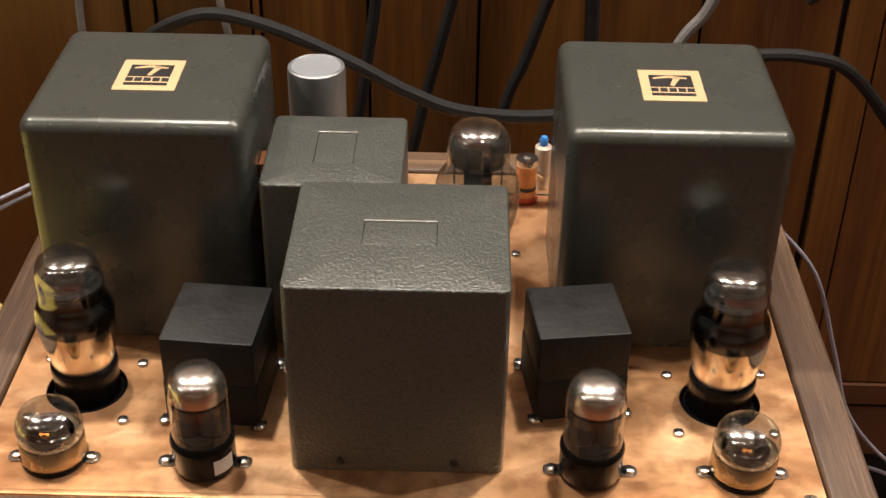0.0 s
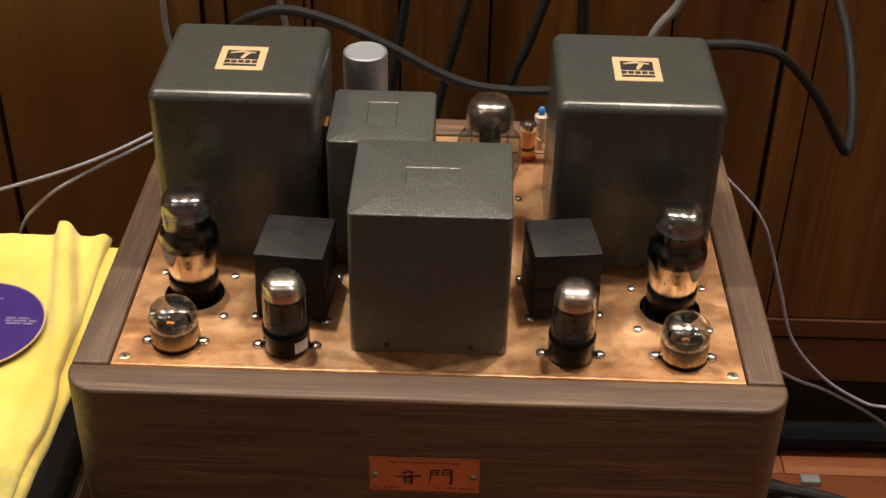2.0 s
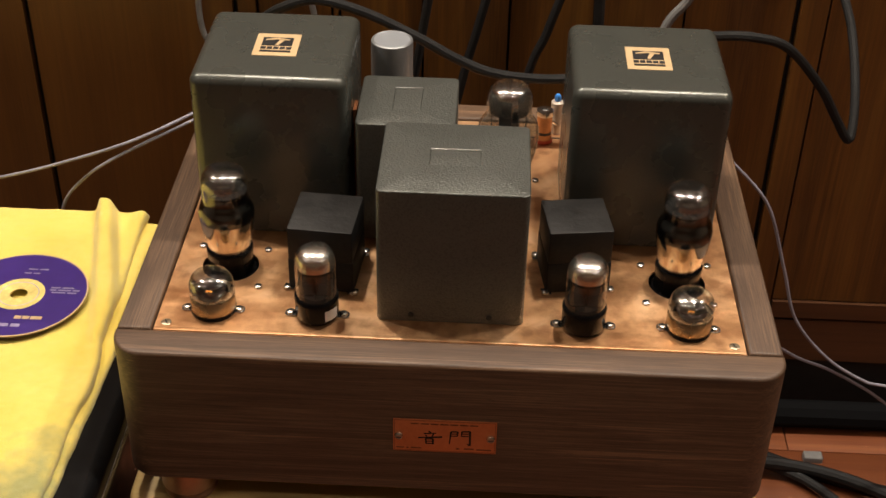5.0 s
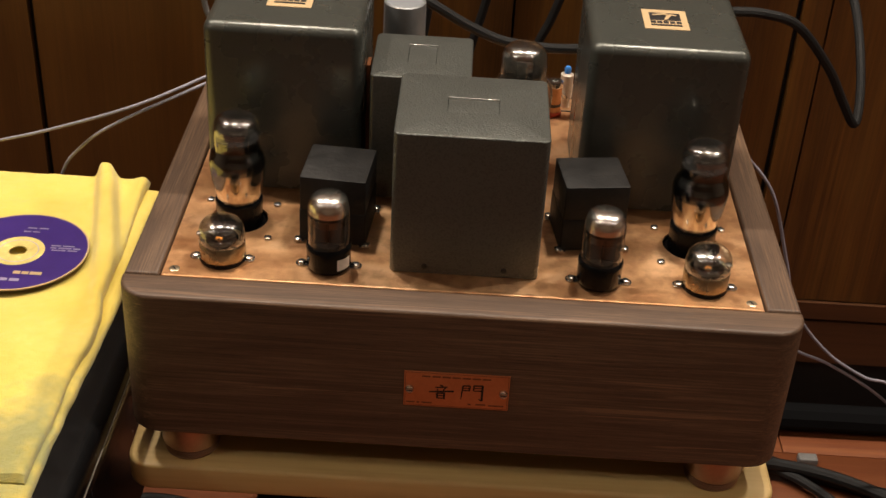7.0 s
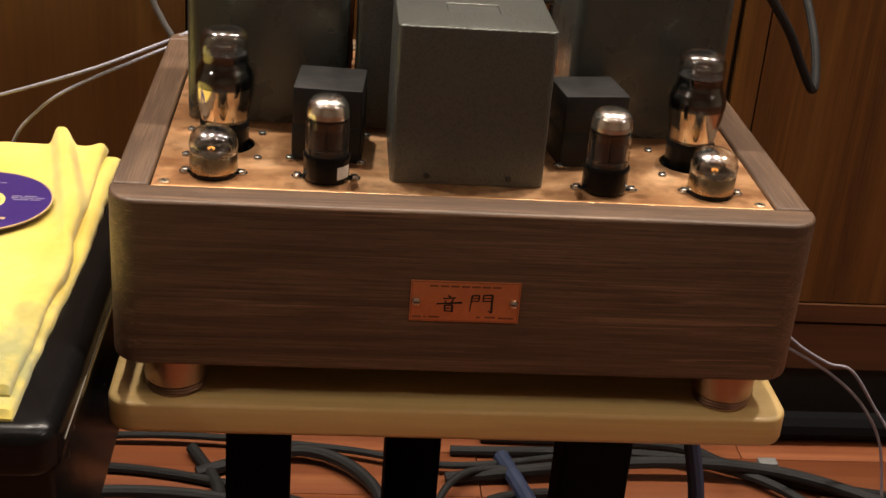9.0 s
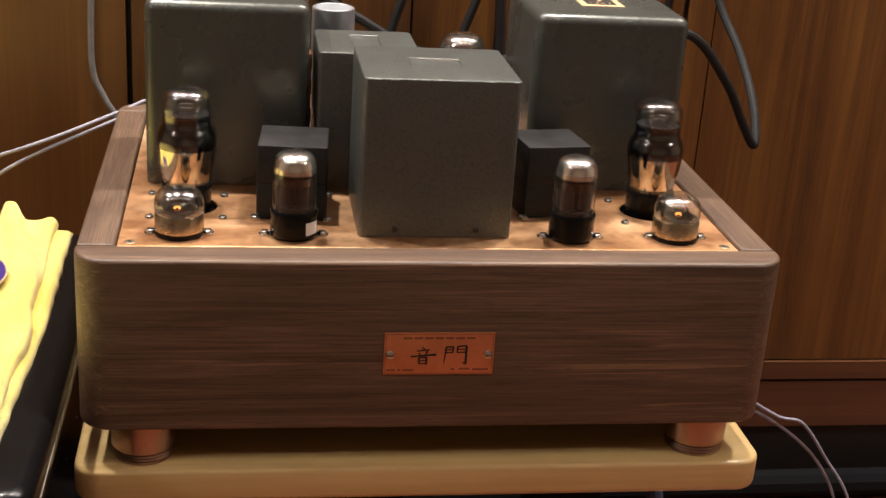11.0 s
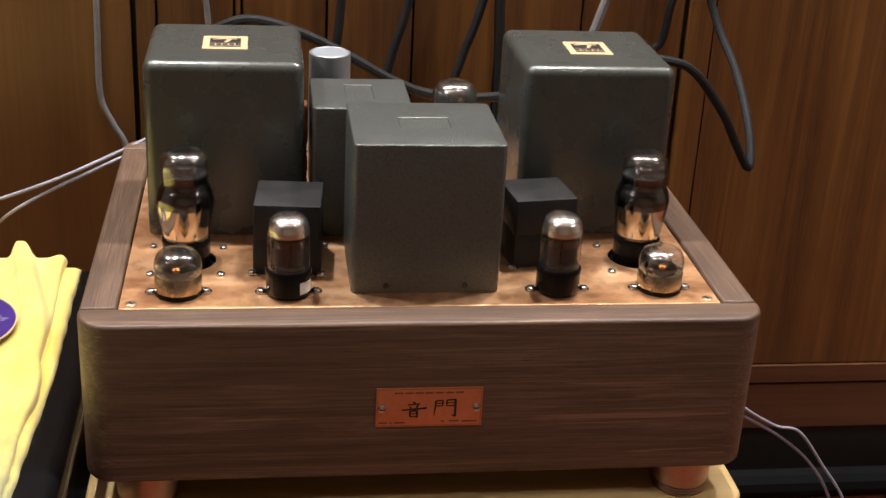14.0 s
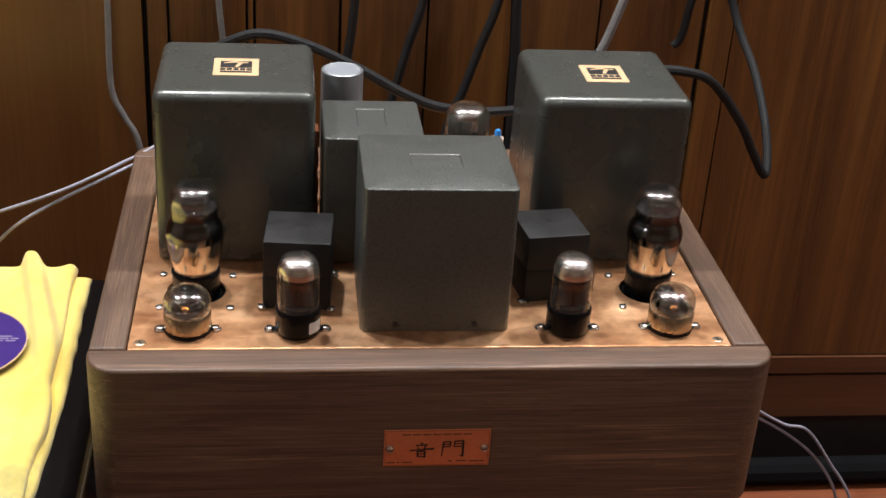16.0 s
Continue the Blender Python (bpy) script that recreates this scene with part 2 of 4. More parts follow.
def cloth_mat():
    n = Nodes("yellow_microfibre")
    big = n.noise(9, 4)
    fuzz = n.noise(900, 3)
    mid = n.noise(120, 4)
    col = n.ramp(big, [(0.3, (0.80, 0.60, 0.085)), (0.7, (0.88, 0.715, 0.165))])
    col = n.mix(n.ramp(mid, [(0.4, (0, 0, 0)), (0.8, (0.3,) * 3)]), col, (0.70, 0.50, 0.07))
    # a greyish green smear from polishing, near the front end
    sep = n.t.nodes.new("ShaderNodeSeparateXYZ")
    n.link(n.co.outputs["Object"], sep.inputs[0])
    dy = n.math("ABSOLUTE", n.math("ADD", sep.outputs[1], 0.098))
    dx = n.math("ABSOLUTE", n.math("ADD", sep.outputs[0], 0.308))
    d = n.math("ADD", n.math("MULTIPLY", dy, 9.0), n.math("MULTIPLY", dx, 9.0))
    d = n.math("ADD", d, n.math("ADD", n.math("MULTIPLY", n.noise(55, 5), 1.3), -0.75))
    mask = n.ramp(d, [(0.05, (0.8,) * 3), (0.75, (0, 0, 0))])
    col = n.mix(mask, col, (0.24, 0.27, 0.12))
    n.put(color=col, rough=0.95, sheen=0.4)
    n.bump(n.math("ADD", fuzz, mid), 0.9, 0.0012)
    return n.mat


CLOTH = cloth_mat()


# mesh tools
def finish(bm, name, mat, smooth=True):
    bmesh.ops.recalc_face_normals(bm, faces=bm.faces)
    me = bpy.data.meshes.new(name)
    bm.to_mesh(me)
    bm.free()
    me.materials.append(mat)
    if smooth:
        me.shade_smooth()
        me.set_sharp_from_angle(angle=radians(35))
    return me


def part(name, bm, mat, parent=None, label="", at=None, smooth=True):
    ob = new(name, finish(bm, name, mat, smooth))
    if parent is not None:
        ob.parent = parent
    if at is not None:
        ob.matrix_local = at if isinstance(at, Matrix) else Matrix.Translation(at)
    if label:
        ob["label"] = label
    return ob


def thing(name, at, label, category, group="", kind=""):
    ob = new(name)
    ob.empty_display_size = 0.01
    ob.matrix_world = Matrix.Translation(at)
    return tagged(ob, label, category, group, kind)


def outline(x0, x1, y0, y1, r, seg=6, corners=(1, 1, 1, 1)):
    pts = []
    for k, (cx, cy) in enumerate(((x1, y1), (x0, y1), (x0, y0), (x1, y0))):
        sx, sy = (1 if cx == x1 else -1), (1 if cy == y1 else -1)
        if not corners[k] or r <= 0:
            pts.append((cx, cy))
            continue
        for i in range(seg + 1):
            a = radians(90 * k + 90 * i / seg)
            pts.append((cx - sx * r + r * math.cos(a), cy - sy * r + r * math.sin(a)))
    return pts


def slab(x0, x1, y0, y1, z0, z1, r=0.0, top=0.0, bottom=0.0, seg=6, bseg=4, corners=(1, 1, 1, 1), bm=None):
    """Upright block with rounded corners in plan and rounded top and bottom edges."""
    bm = bm or bmesh.new()
    rings = []
    prof = []
    if bottom > 0:
        prof += [(bottom * (1 - math.sin(radians(90 * i / bseg))), z0 + bottom * (1 - math.cos(radians(90 * i / bseg)))) for i in range(bseg)]
        prof.append((0, z0 + bottom))
    else:
        prof.append((0, z0))
    if top > 0:
        prof.append((0, z1 - top))
        prof += [(top * (1 - math.cos(radians(90 * i / bseg))), z1 - top * (1 - math.sin(radians(90 * i / bseg)))) for i in range(1, bseg + 1)]
    else:
        prof.append((0, z1))
    for inset, z in prof:
        rr = max(r - inset, 0.0004) if r > 0 else 0
        rings.append([bm.verts.new((x, y, z)) for x, y in outline(x0 + inset, x1 - inset, y0 + inset, y1 - inset, rr, seg, corners)])
    for a, b in zip(rings, rings[1:]):
        n = len(a)
        for i in range(n):
            bm.faces.new((a[i], a[(i + 1) % n], b[(i + 1) % n], b[i]))
    bm.faces.new(rings[0][::-1])
    bm.faces.new(rings[-1])
    return bm


def lathe(prof, n=32, bm=None, cx=0.0, cy=0.0):
    """prof: (radius, height) from below upwards; closed at the ends."""
    bm = bm or bmesh.new()
    rings = []
    for r, z in prof:
        if r < 1e-5:
            rings.append([bm.verts.new((cx, cy, z))])
        else:
            rings.append([bm.verts.new((cx + r * math.cos(2 * math.pi * i / n), cy + r * math.sin(2 * math.pi * i / n), z)) for i in range(n)])
    for a, b in zip(rings, rings[1:]):
        for i in range(n):
            j = (i + 1) % n
            if len(a) == 1 and len(b) > 1:
                bm.faces.new((a[0], b[j], b[i]))
            elif len(b) == 1 and len(a) > 1:
                bm.faces.new((a[i], a[j], b[0]))
            elif len(a) > 1:
                bm.faces.new((a[i], a[j], b[j], b[i]))
    for ring in (rings[0], rings[-1]):
        if len(ring) > 1:
            bm.faces.new(ring)
    return bm


def lathe_open(prof, n=32):
    bm = bmesh.new()
    rings = [[bm.verts.new((r * math.cos(2 * math.pi * i / n), r * math.sin(2 * math.pi * i / n), z)) for i in range(n)] for r, z in prof]
    for a, b in zip(rings, rings[1:]):
        for i in range(n):
            bm.faces.new((a[i], a[(i + 1) % n], b[(i + 1) % n], b[i]))
    return bm


def smooth_profile(pts, per=5):
    out = []
    P = [pts[0], *pts, pts[-1]]
    for i in range(1, len(P) - 2):
        for k in range(per):
            t = k / per
            out.append(tuple(0.5 * (2 * P[i][c] + (P[i + 1][c] - P[i - 1][c]) * t + (2 * P[i - 1][c] - 5 * P[i][c] + 4 * P[i + 1][c] - P[i + 2][c]) * t * t
                                    + (3 * P[i][c] - P[i - 1][c] - 3 * P[i + 1][c] + P[i + 2][c]) * t ** 3) for c in range(len(pts[0]))))
    out.append(tuple(pts[-1]))
    return out


def hose(pts, r, n=10, per=8, bm=None):
    bm = bm or bmesh.new()
    path = [Vector(p) for p in smooth_profile(pts, per)]
    side = None
    rings = []
    for i, p in enumerate(path):
        d = (path[min(i + 1, len(path) - 1)] - path[max(i - 1, 0)]).normalized()
        side = d.orthogonal().normalized() if side is None else (side - d * side.dot(d)).normalized()
        up = d.cross(side)
        rings.append([bm.verts.new(p + r * (side * math.cos(2 * math.pi * k / n) + up * math.sin(2 * math.pi * k / n))) for k in range(n)])
    for a, b in zip(rings, rings[1:]):
        for k in range(n):
            bm.faces.new((a[k], a[(k + 1) % n], b[(k + 1) % n], b[k]))
    bm.faces.new(rings[0][::-1])
    bm.faces.new(rings[-1])
    return bm


def flat_bar(x0, y0, x1, y1, w0, w1=None, z0=0.0, z1=0.0003, bm=None):
    """A brush stroke or printed bar in the plane z, from point to point."""
    bm = bm or bmesh.new()
    w1 = w0 if w1 is None else w1
    d = Vector((x1 - x0, y1 - y0)).normalized()
    nrm = Vector((-d.y, d.x))
    a, b = Vector((x0, y0)), Vector((x1, y1))
    q = [a + nrm * w0 / 2, a - nrm * w0 / 2, b - nrm * w1 / 2, b + nrm * w1 / 2]
    lo = [bm.verts.new((p.x, p.y, z0)) for p in q]
    hi = [bm.verts.new((p.x, p.y, z1)) for p in q]
    bm.faces.new(lo[::-1])
    bm.faces.new(hi)
    for i in range(4):
        bm.faces.new((lo[i], lo[(i + 1) % 4], hi[(i + 1) % 4], hi[i]))
    return bm


def structure(name, bm, mat, label, category):
    return tagged(part(name, bm, mat), label, category, kind="structure")


# the room; ceiling, side and south walls are unseen, kept pale to bounce light
structure("ceiling", slab(-3.2, 3.2, -4.2, WALL + 0.3, CEIL, CEIL + 0.1), CEILING_BOUNCE, "unseen ceiling of the room, pale to bounce light", "ceiling")
structure("wall_west", slab(-3.3, -3.2, -4.2, WALL + 0.3, FLOOR, CEIL), PALE_BOUNCE, "unseen side wall, pale to bounce light", "wall")
structure("wall_east", slab(3.2, 3.3, -4.2, WALL + 0.3, FLOOR, CEIL), PALE_BOUNCE, "unseen side wall, pale to bounce light", "wall")
structure("wall_south", slab(-3.3, 3.3, -4.3, -4.2, FLOOR, CEIL), PALE_BOUNCE, "unseen wall across the room, pale to bounce light", "wall")
wall = structure("wall_north", slab(-3.2, 3.2, WALL + 0.012, WALL + 0.2, FLOOR, CEIL), GAP_BLACK, "wall clad in dark varnished wood panels", "wall")


def board(x0, x1, z0, z1, mat, y=WALL, name="panel"):
    return part(name, slab(x0, x1, y, WALL + 0.012, z0, z1, 0, 0), mat, wall)


RAIL = -0.372
board(-3.2, -0.497, FLOOR + 0.09, CEIL, PANEL_L)
board(-0.49, -0.262, FLOOR + 0.09, CEIL, PANEL_L)
xs = [-0.256, -0.233, -0.150, -0.142, -0.050, 0.045, 0.140, 0.235, 0.3545]
for i, (a, b) in enumerate(zip(xs, xs[1:])):
    board(a, b - 0.003, FLOOR + 0.09, CEIL, PANEL, WALL + (0.003 if i % 2 else 0.0))
board(0.3575, 0.386, FLOOR + 0.09, CEIL, PANEL, WALL - 0.003, "stile")
board(0.390, 3.2, RAIL + 0.006, CEIL, PANEL, WALL + 0.003)
board(0.390, 3.2, RAIL - 0.020, RAIL + 0.004, PANEL_H, WALL - 0.0015, "rail")
board(0.390, 3.2, FLOOR + 0.09, RAIL - 0.024, PANEL_H, WALL - 0.001, "rail")
structure("floor", slab(-3.3, 3.3, -4.3, WALL + 0.2, FLOOR - 0.1, FLOOR - 0.012), SUBFLOOR, "subfloor under the red wooden planks", "floor")
floor = bpy.data.objects["floor"]

# the amplifier
amp = thing("tube_amplifier", (0, 0, -0.153), "walnut-cased tube amplifier with a copper top plate on a pale shelf", "amplifier")
Z = 0.153
PLATE_BACK = 0.338


def rim_board(name, x0, x1, y0, y1, mat, corners):
    return part(name, slab(x0, x1, y0, y1, -0.1275 + Z, 0.0025 + Z, 0.024 if any(corners) else 0, 0.003, 0.004, 8, 4, corners), mat, amp)


rim_board("front_board", -0.2525, 0.2525, -0.0295, -0.0005, WALNUT_X, (0, 0, 1, 1))
rim_board("back_board", -0.2525, 0.2525, PLATE_BACK + 0.0005, 0.367, WALNUT_X, (1, 1, 0, 0))
for s in (-1, 1):
    a, b = sorted((s * 0.2520, s * 0.2258))
    rim_board("side_board", a, b, 0.0, PLATE_BACK, WALNUT_Y, (0, 0, 0, 0))
part("bottom_cover", slab(-0.225, 0.225, 0.0, PLATE_BACK, -0.1265 + Z, -0.121 + Z), GAP_BLACK, amp)

HOLES = ((-0.1805, 0.0885), (0.1805, 0.0885))
bm = bmesh.new()
loops = [[(-0.2248, 0.0006), (0.2248, 0.0006), (0.2248, PLATE_BACK - 0.0006), (-0.2248, PLATE_BACK - 0.0006)]]
for hx, hy in HOLES:
    loops.append([(hx + 0.0228 * math.cos(2 * math.pi * i / 40), hy + 0.0228 * math.sin(2 * math.pi * i / 40)) for i in range(40)])
edges = []
for lp in loops:
    vs = [bm.verts.new((x, y, Z)) for x, y in lp]
    edges += [bm.edges.new((vs[i], vs[(i + 1) % len(vs)])) for i in range(len(vs))]
bmesh.ops.triangle_fill(bm, use_beauty=True, edges=edges)
ext = bmesh.ops.extrude_face_region(bm, geom=bm.faces[:])
for v in [e for e in ext["geom"] if isinstance(e, bmesh.types.BMVert)]:
    v.co.z -= 0.002
plate = part("top_plate", bm, COPPER, amp, "aged copper top plate with stains and polishing marks", smooth=False)
part("front_lip", slab(-0.2246, 0.2246, 0.0008, 0.0052, Z - 0.002, Z + 0.0011, 0, 0.0010, 0, 2, 4), COPPER, plate)
part("seam_strip", slab(-0.2246, 0.2246, PLATE_BACK - 0.0275, PLATE_BACK - 0.026, Z - 0.001, Z + 0.0005), GAP_BLACK, plate)


def screw_mesh(r, h, slot=True):
    bm = lathe([(r, 0), (r, h * 0.35), (r * 0.85, h * 0.75), (r * 0.5, h * 0.97), (0, h)], 14)
    return bm


SCREW = finish(screw_mesh(0.0034, 0.0026), "screw", STEEL)
FLAT = finish(lathe([(0.0040, 0), (0.0040, 0.0006), (0.0034, 0.0009), (0.0009, 0.0009), (0.0009, 0.0002)], 16), "screw", BRASS_SCREW)
SLOT = finish(slab(-0.0022, 0.0022, -0.0004, 0.0004, 0.0, 0.0012), "slot", INK)


def screw(x, y, z, me=SCREW, parent=None, m=None):
    ob = new("screw", me)
    ob.parent = parent or amp
    ob.matrix_local = m if m is not None else pose(x, y, z, 0, 0, (x * 7919 + y * 3571) * 50 % 180)
    sl = new("slot", SLOT)
    sl.parent = ob
    sl.matrix_local = Matrix.Translation((0, 0, 0.0018 if me is SCREW else 0.0))
    return ob


for x, y in ((-0.2165, 0.0110), (0.2165, 0.0105), (-0.2165, 0.325), (0.2165, 0.325)):
    screw(x, y, Z, FLAT)
for s in (-1, 1):
    for dx, dy in ((0.153, 0.1105), (0.1535, 0.060), (0.2075, 0.113), (0.2065, 0.061)):
        screw(s * dx, dy, Z)
screw(0.068, 0.234, Z)

# feet, turned from copper-coloured metal, with grooves
for fx in (-0.2085, 0.2085):
    for fy in (-0.0035, 0.335):
        prof = [(0.0, 0.0), (0.0205, 0.0), (0.0215, 0.001)]
        for k in range(3):
            z = 0.0025 + k * 0.0024
            prof += [(0.0218, z), (0.0205, z + 0.0004), (0.0205, z + 0.001), (0.0222, z + 0.0014)]
        prof += [(0.0232, 0.0105), (0.0236, 0.0306), (0, 0.0306)]
        part("foot", lathe(prof, 40), FOOT_CU, amp, "copper-coloured turned metal foot with grooves", (fx, fy, -0.0048))

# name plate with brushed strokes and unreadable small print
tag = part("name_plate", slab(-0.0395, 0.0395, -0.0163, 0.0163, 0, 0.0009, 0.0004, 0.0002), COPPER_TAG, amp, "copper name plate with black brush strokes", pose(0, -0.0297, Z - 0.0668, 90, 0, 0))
for x0, y0, x1, y1 in ((-0.0385, 0.0153, 0.0385, 0.0153), (-0.0385, -0.0153, 0.0385, -0.0153), (-0.0385, -0.0153, -0.0385, 0.0153), (0.0385, -0.0153, 0.0385, 0.0153)):
    part("border_line", flat_bar(x0, y0, x1, y1, 0.0003, z0=0.0007, z1=0.001), ETCH, tag)
for s in (-1, 1):
    screw(0, 0, 0, SCREW, tag, pose(s * 0.0352, -0.0005, 0.0008))
S1 = ((-0.0125, 0.0048, -0.0105, 0.0036, 0.0010, 0.0013), (-0.0160, 0.0022, -0.0068, 0.0032, 0.0010, 0.0010), (-0.0145, 0.0008, -0.0136, -0.0010, 0.0012, 0.0008),
      (-0.0085, 0.0022, -0.0100, -0.0010, 0.0013, 0.0008), (-0.0205, -0.0022, -0.0020, -0.0006, 0.0011, 0.0016), (-0.0146, -0.0030, -0.0142, -0.0080, 0.0013, 0.0012),
      (-0.0146, -0.0032, -0.0088, -0.0028, 0.0010, 0.0012), (-0.0090, -0.0028, -0.0090, -0.0086, 0.0016, 0.0014), (-0.0142, -0.0054, -0.0092, -0.0052, 0.0008, 0.0008), (-0.0142, -0.0078, -0.0092, -0.0076, 0.0009, 0.0009))
S2 = ((0.0048, 0.0052, 0.0036, -0.0078, 0.0014, 0.0007), (0.0048, 0.0052, 0.0100, 0.0056, 0.0011, 0.0011), (0.0100, 0.0056, 0.0096, 0.0008, 0.0013, 0.0010), (0.0046, 0.0030, 0.0098, 0.0033, 0.0008, 0.0008),
      (0.0046, 0.0008, 0.0096, 0.0010, 0.0009, 0.0009), (0.0130, 0.0058, 0.0128, 0.0008, 0.0012, 0.0009), (0.0130, 0.0058, 0.0196, 0.0062, 0.0011, 0.0013), (0.0194, 0.0062, 0.0194, -0.0082, 0.0017, 0.0017),
      (0.0194, -0.0082, 0.0168, -0.0066, 0.0014, 0.0004), (0.0130, 0.0034, 0.0192, 0.0037, 0.0008, 0.0008), (0.0130, 0.0010, 0.0192, 0.0012, 0.0009, 0.0009))
for st in S1 + S2:
    part("brush_stroke", flat_bar(*st, z0=0.0006, z1=0.0011), INK, tag)
for x0, x1, y in [(-0.026 + 0.0075 * k, -0.0198 + 0.0075 * k, 0.0122) for k in range(7)]:
    part("print_bar", flat_bar(x0, y, x1, y, 0.0014, z0=0.0007, z1=0.00102), ETCH, tag)
for x0, x1, y in ((-0.0375, -0.031, -0.0128), (-0.0295, -0.0275, -0.0128), (-0.026, -0.018, -0.0128), (0.009, 0.0115, -0.0122), (0.015, 0.0225, -0.0120), (0.0245, 0.036, -0.0124)):
    part("print_bar", flat_bar(x0, y, x1, y, 0.0013, z0=0.0007, z1=0.00102), ETCH, tag)


# transformers
def badge(parent, z):
    b = part("badge", slab(-0.018, 0.018, -0.0195, 0.0195, 0, 0.0006, 0.0008, 0.0002), FOIL_GOLD, parent, "gold foil badge with a black emblem", (0.0, -0.005, z))
    part("emblem_field", slab(-0.0125, 0.0125, -0.0025, 0.0125, 0.0003, 0.0008), INK, b)
    for st in ((-0.010, 0.0075, -0.001, 0.0100, 0.0015, 0.0032), (-0.001, 0.0100, 0.0095, 0.0080, 0.0032, 0.0015), (0.004, 0.0090, 0.000, -0.0015, 0.0040, 0.0024)):
        part("emblem_stroke", flat_bar(*st, z0=0.0004, z1=0.0011), FOIL_GOLD, b)
    for k in range(5):
        x = -0.0125 + k * 0.0052
        part("print_bar", slab(x, x + 0.0042, -0.0085, -0.0042, 0.0003, 0.0009), INK, b)
    part("print_bar", slab(-0.0125, 0.0125, -0.0135, -0.0105, 0.0003, 0.0009), INK, b)
    return b


def output_transformer(cx):
    t = thing("output_transformer", (cx, 0.2015, 0.0002), "large olive-grey potted output transformer with a gold badge", "transformer", "output transformers")
    part("case", slab(-0.0625, 0.0625, -0.0635, 0.060, 0.0, 0.1445, 0.0090, 0.0080, 0.001, 8, 6), SATIN, t)
    badge(t, 0.1445)
    return t


output_transformer(-0.151)
output_transformer(0.151)


def hammered_box(name, x0, x1, y0, y1, h, label, slotbox):
    cx, cy = (x0 + x1) / 2, (y0 + y1) / 2
    t = thing(name, (cx, cy, 0.0002), label, "transformer", "hammered transformer covers")
    w, d = (x1 - x0) / 2, (y1 - y0) / 2
    sx0, sx1, sy0, sy1 = slotbox
    bm = slab(-w, w, -d, d, 0, h, 0.0045, 0.0014, 0.0006, 5, 3)
    bm.faces.ensure_lookup_table()
    cap = bm.faces[-1]
    ring = list(cap.edges)
    bmesh.ops.delete(bm, geom=[cap], context="FACES_ONLY")
    q = [(sx0 - cx, sy0 - cy), (sx1 - cx, sy0 - cy), (sx1 - cx, sy1 - cy), (sx0 - cx, sy1 - cy)]
    hi = [bm.verts.new((x, y, h)) for x, y in q]
    lo = [bm.verts.new((x, y, h - 0.0013)) for x, y in q]
    he = [bm.edges.new((hi[k], hi[(k + 1) % 4])) for k in range(4)]
    bmesh.ops.triangle_fill(bm, use_beauty=True, edges=ring + he)
    for k in range(4):
        bm.faces.new((hi[k], hi[(k + 1) % 4], lo[(k + 1) % 4], lo[k]))
    part("case", bm, HAMMER, t)
    part("recessed_panel", slab(q[0][0] + 0.0003, q[2][0] - 0.0003, q[0][1] + 0.0003, q[2][1] - 0.0004, h - 0.0030, h - 0.0002, 0, 0.0002), HAMMER, t)
    # A pale strip stands in for light caught on the recess's far wall.
    part("recess_edge", slab(q[0][0], q[2][0], q[2][1] - 0.0006, q[2][1] + 0.0005, h - 0.0014, h + 0.0008, 0, 0.0004), LIT_EDGE, t)
    return t


c_box = hammered_box("power_transformer", -0.0563, 0.0563, 0.025, 0.126, 0.118, "hammered dark grey power transformer cover on the copper plate", (-0.0192, 0.0192, 0.0640, 0.0865))
for s in (-1, 1):
    ob = new("screw", finish(lathe([(0.0023, 0), (0.0023, 0.0008), (0.0016, 0.0014), (0, 0.0016)], 14), "screw", INK))
    ob.parent = c_box
    ob.matrix_local = pose(s * 0.030, -0.0505, 0.0065, 90, 0, 0)
hammered_box("choke", -0.0820, -0.0020, 0.1340, 0.2165, 0.1100, "hammered dark grey choke cover behind the power transformer", (-0.0540, -0.0310, 0.1600, 0.1955))


def small_choke(cx, cy, w, d, turn, label):
    t = thing("coupling_choke", (cx, cy, 0.0002), label, "choke", "small black chokes")
    t.rotation_euler = (0, 0, radians(turn))
    part("lower_half", slab(-w - 0.0004, w + 0.0004, -d - 0.0004, d + 0.0004, 0.0, 0.0275, 0.0015, 0.0006, 0.0006, 3, 2), PITCH, t)
    part("upper_half", slab(-w, w, -d, d, 0.0275, 0.0565, 0.0015, 0.0008, 0.0005, 3, 2), PITCH, t)
    for sx in (-1, 1):
        for sy in (-1, 1):
            tab = part("mounting_tab", slab(sx * w - 0.004, sx * w + 0.004, sy * d - 0.004, sy * d + 0.004, 0, 0.0012, 0.001), STEEL, t)
            screw(0, 0, 0, SCREW, tab, pose(sx * (w + 0.0010), sy * (d + 0.0018), 0.001))
    return t


small_choke(-0.1012, 0.0865, 0.0255, 0.0268, -4.5, "small matt black potted choke with a scuffed top")
small_choke(0.0965, 0.0960, 0.0252, 0.0240, 8.0, "small matt black potted choke with a dusty top")


# tubes
def flange_screws(t, dx, y=0.0):
    for s in (-1, 1):
        ear = part("socket_ear", slab(s * dx - 0.005, s * dx + 0.005, y - 0.004, y + 0.004, 0, 0.001, 0.003), STEEL, t)
        screw(0, 0, 0, SCREW, ear, pose(s * (dx + 0.0005), y, 0.0008))


def glass_part(name, prof, parent, mat=GLASS, per=6, label="", n=40):
    ob = part(name, lathe(smooth_profile(prof, per), n), mat, parent, label)
    ob.visible_shadow = False
    return ob


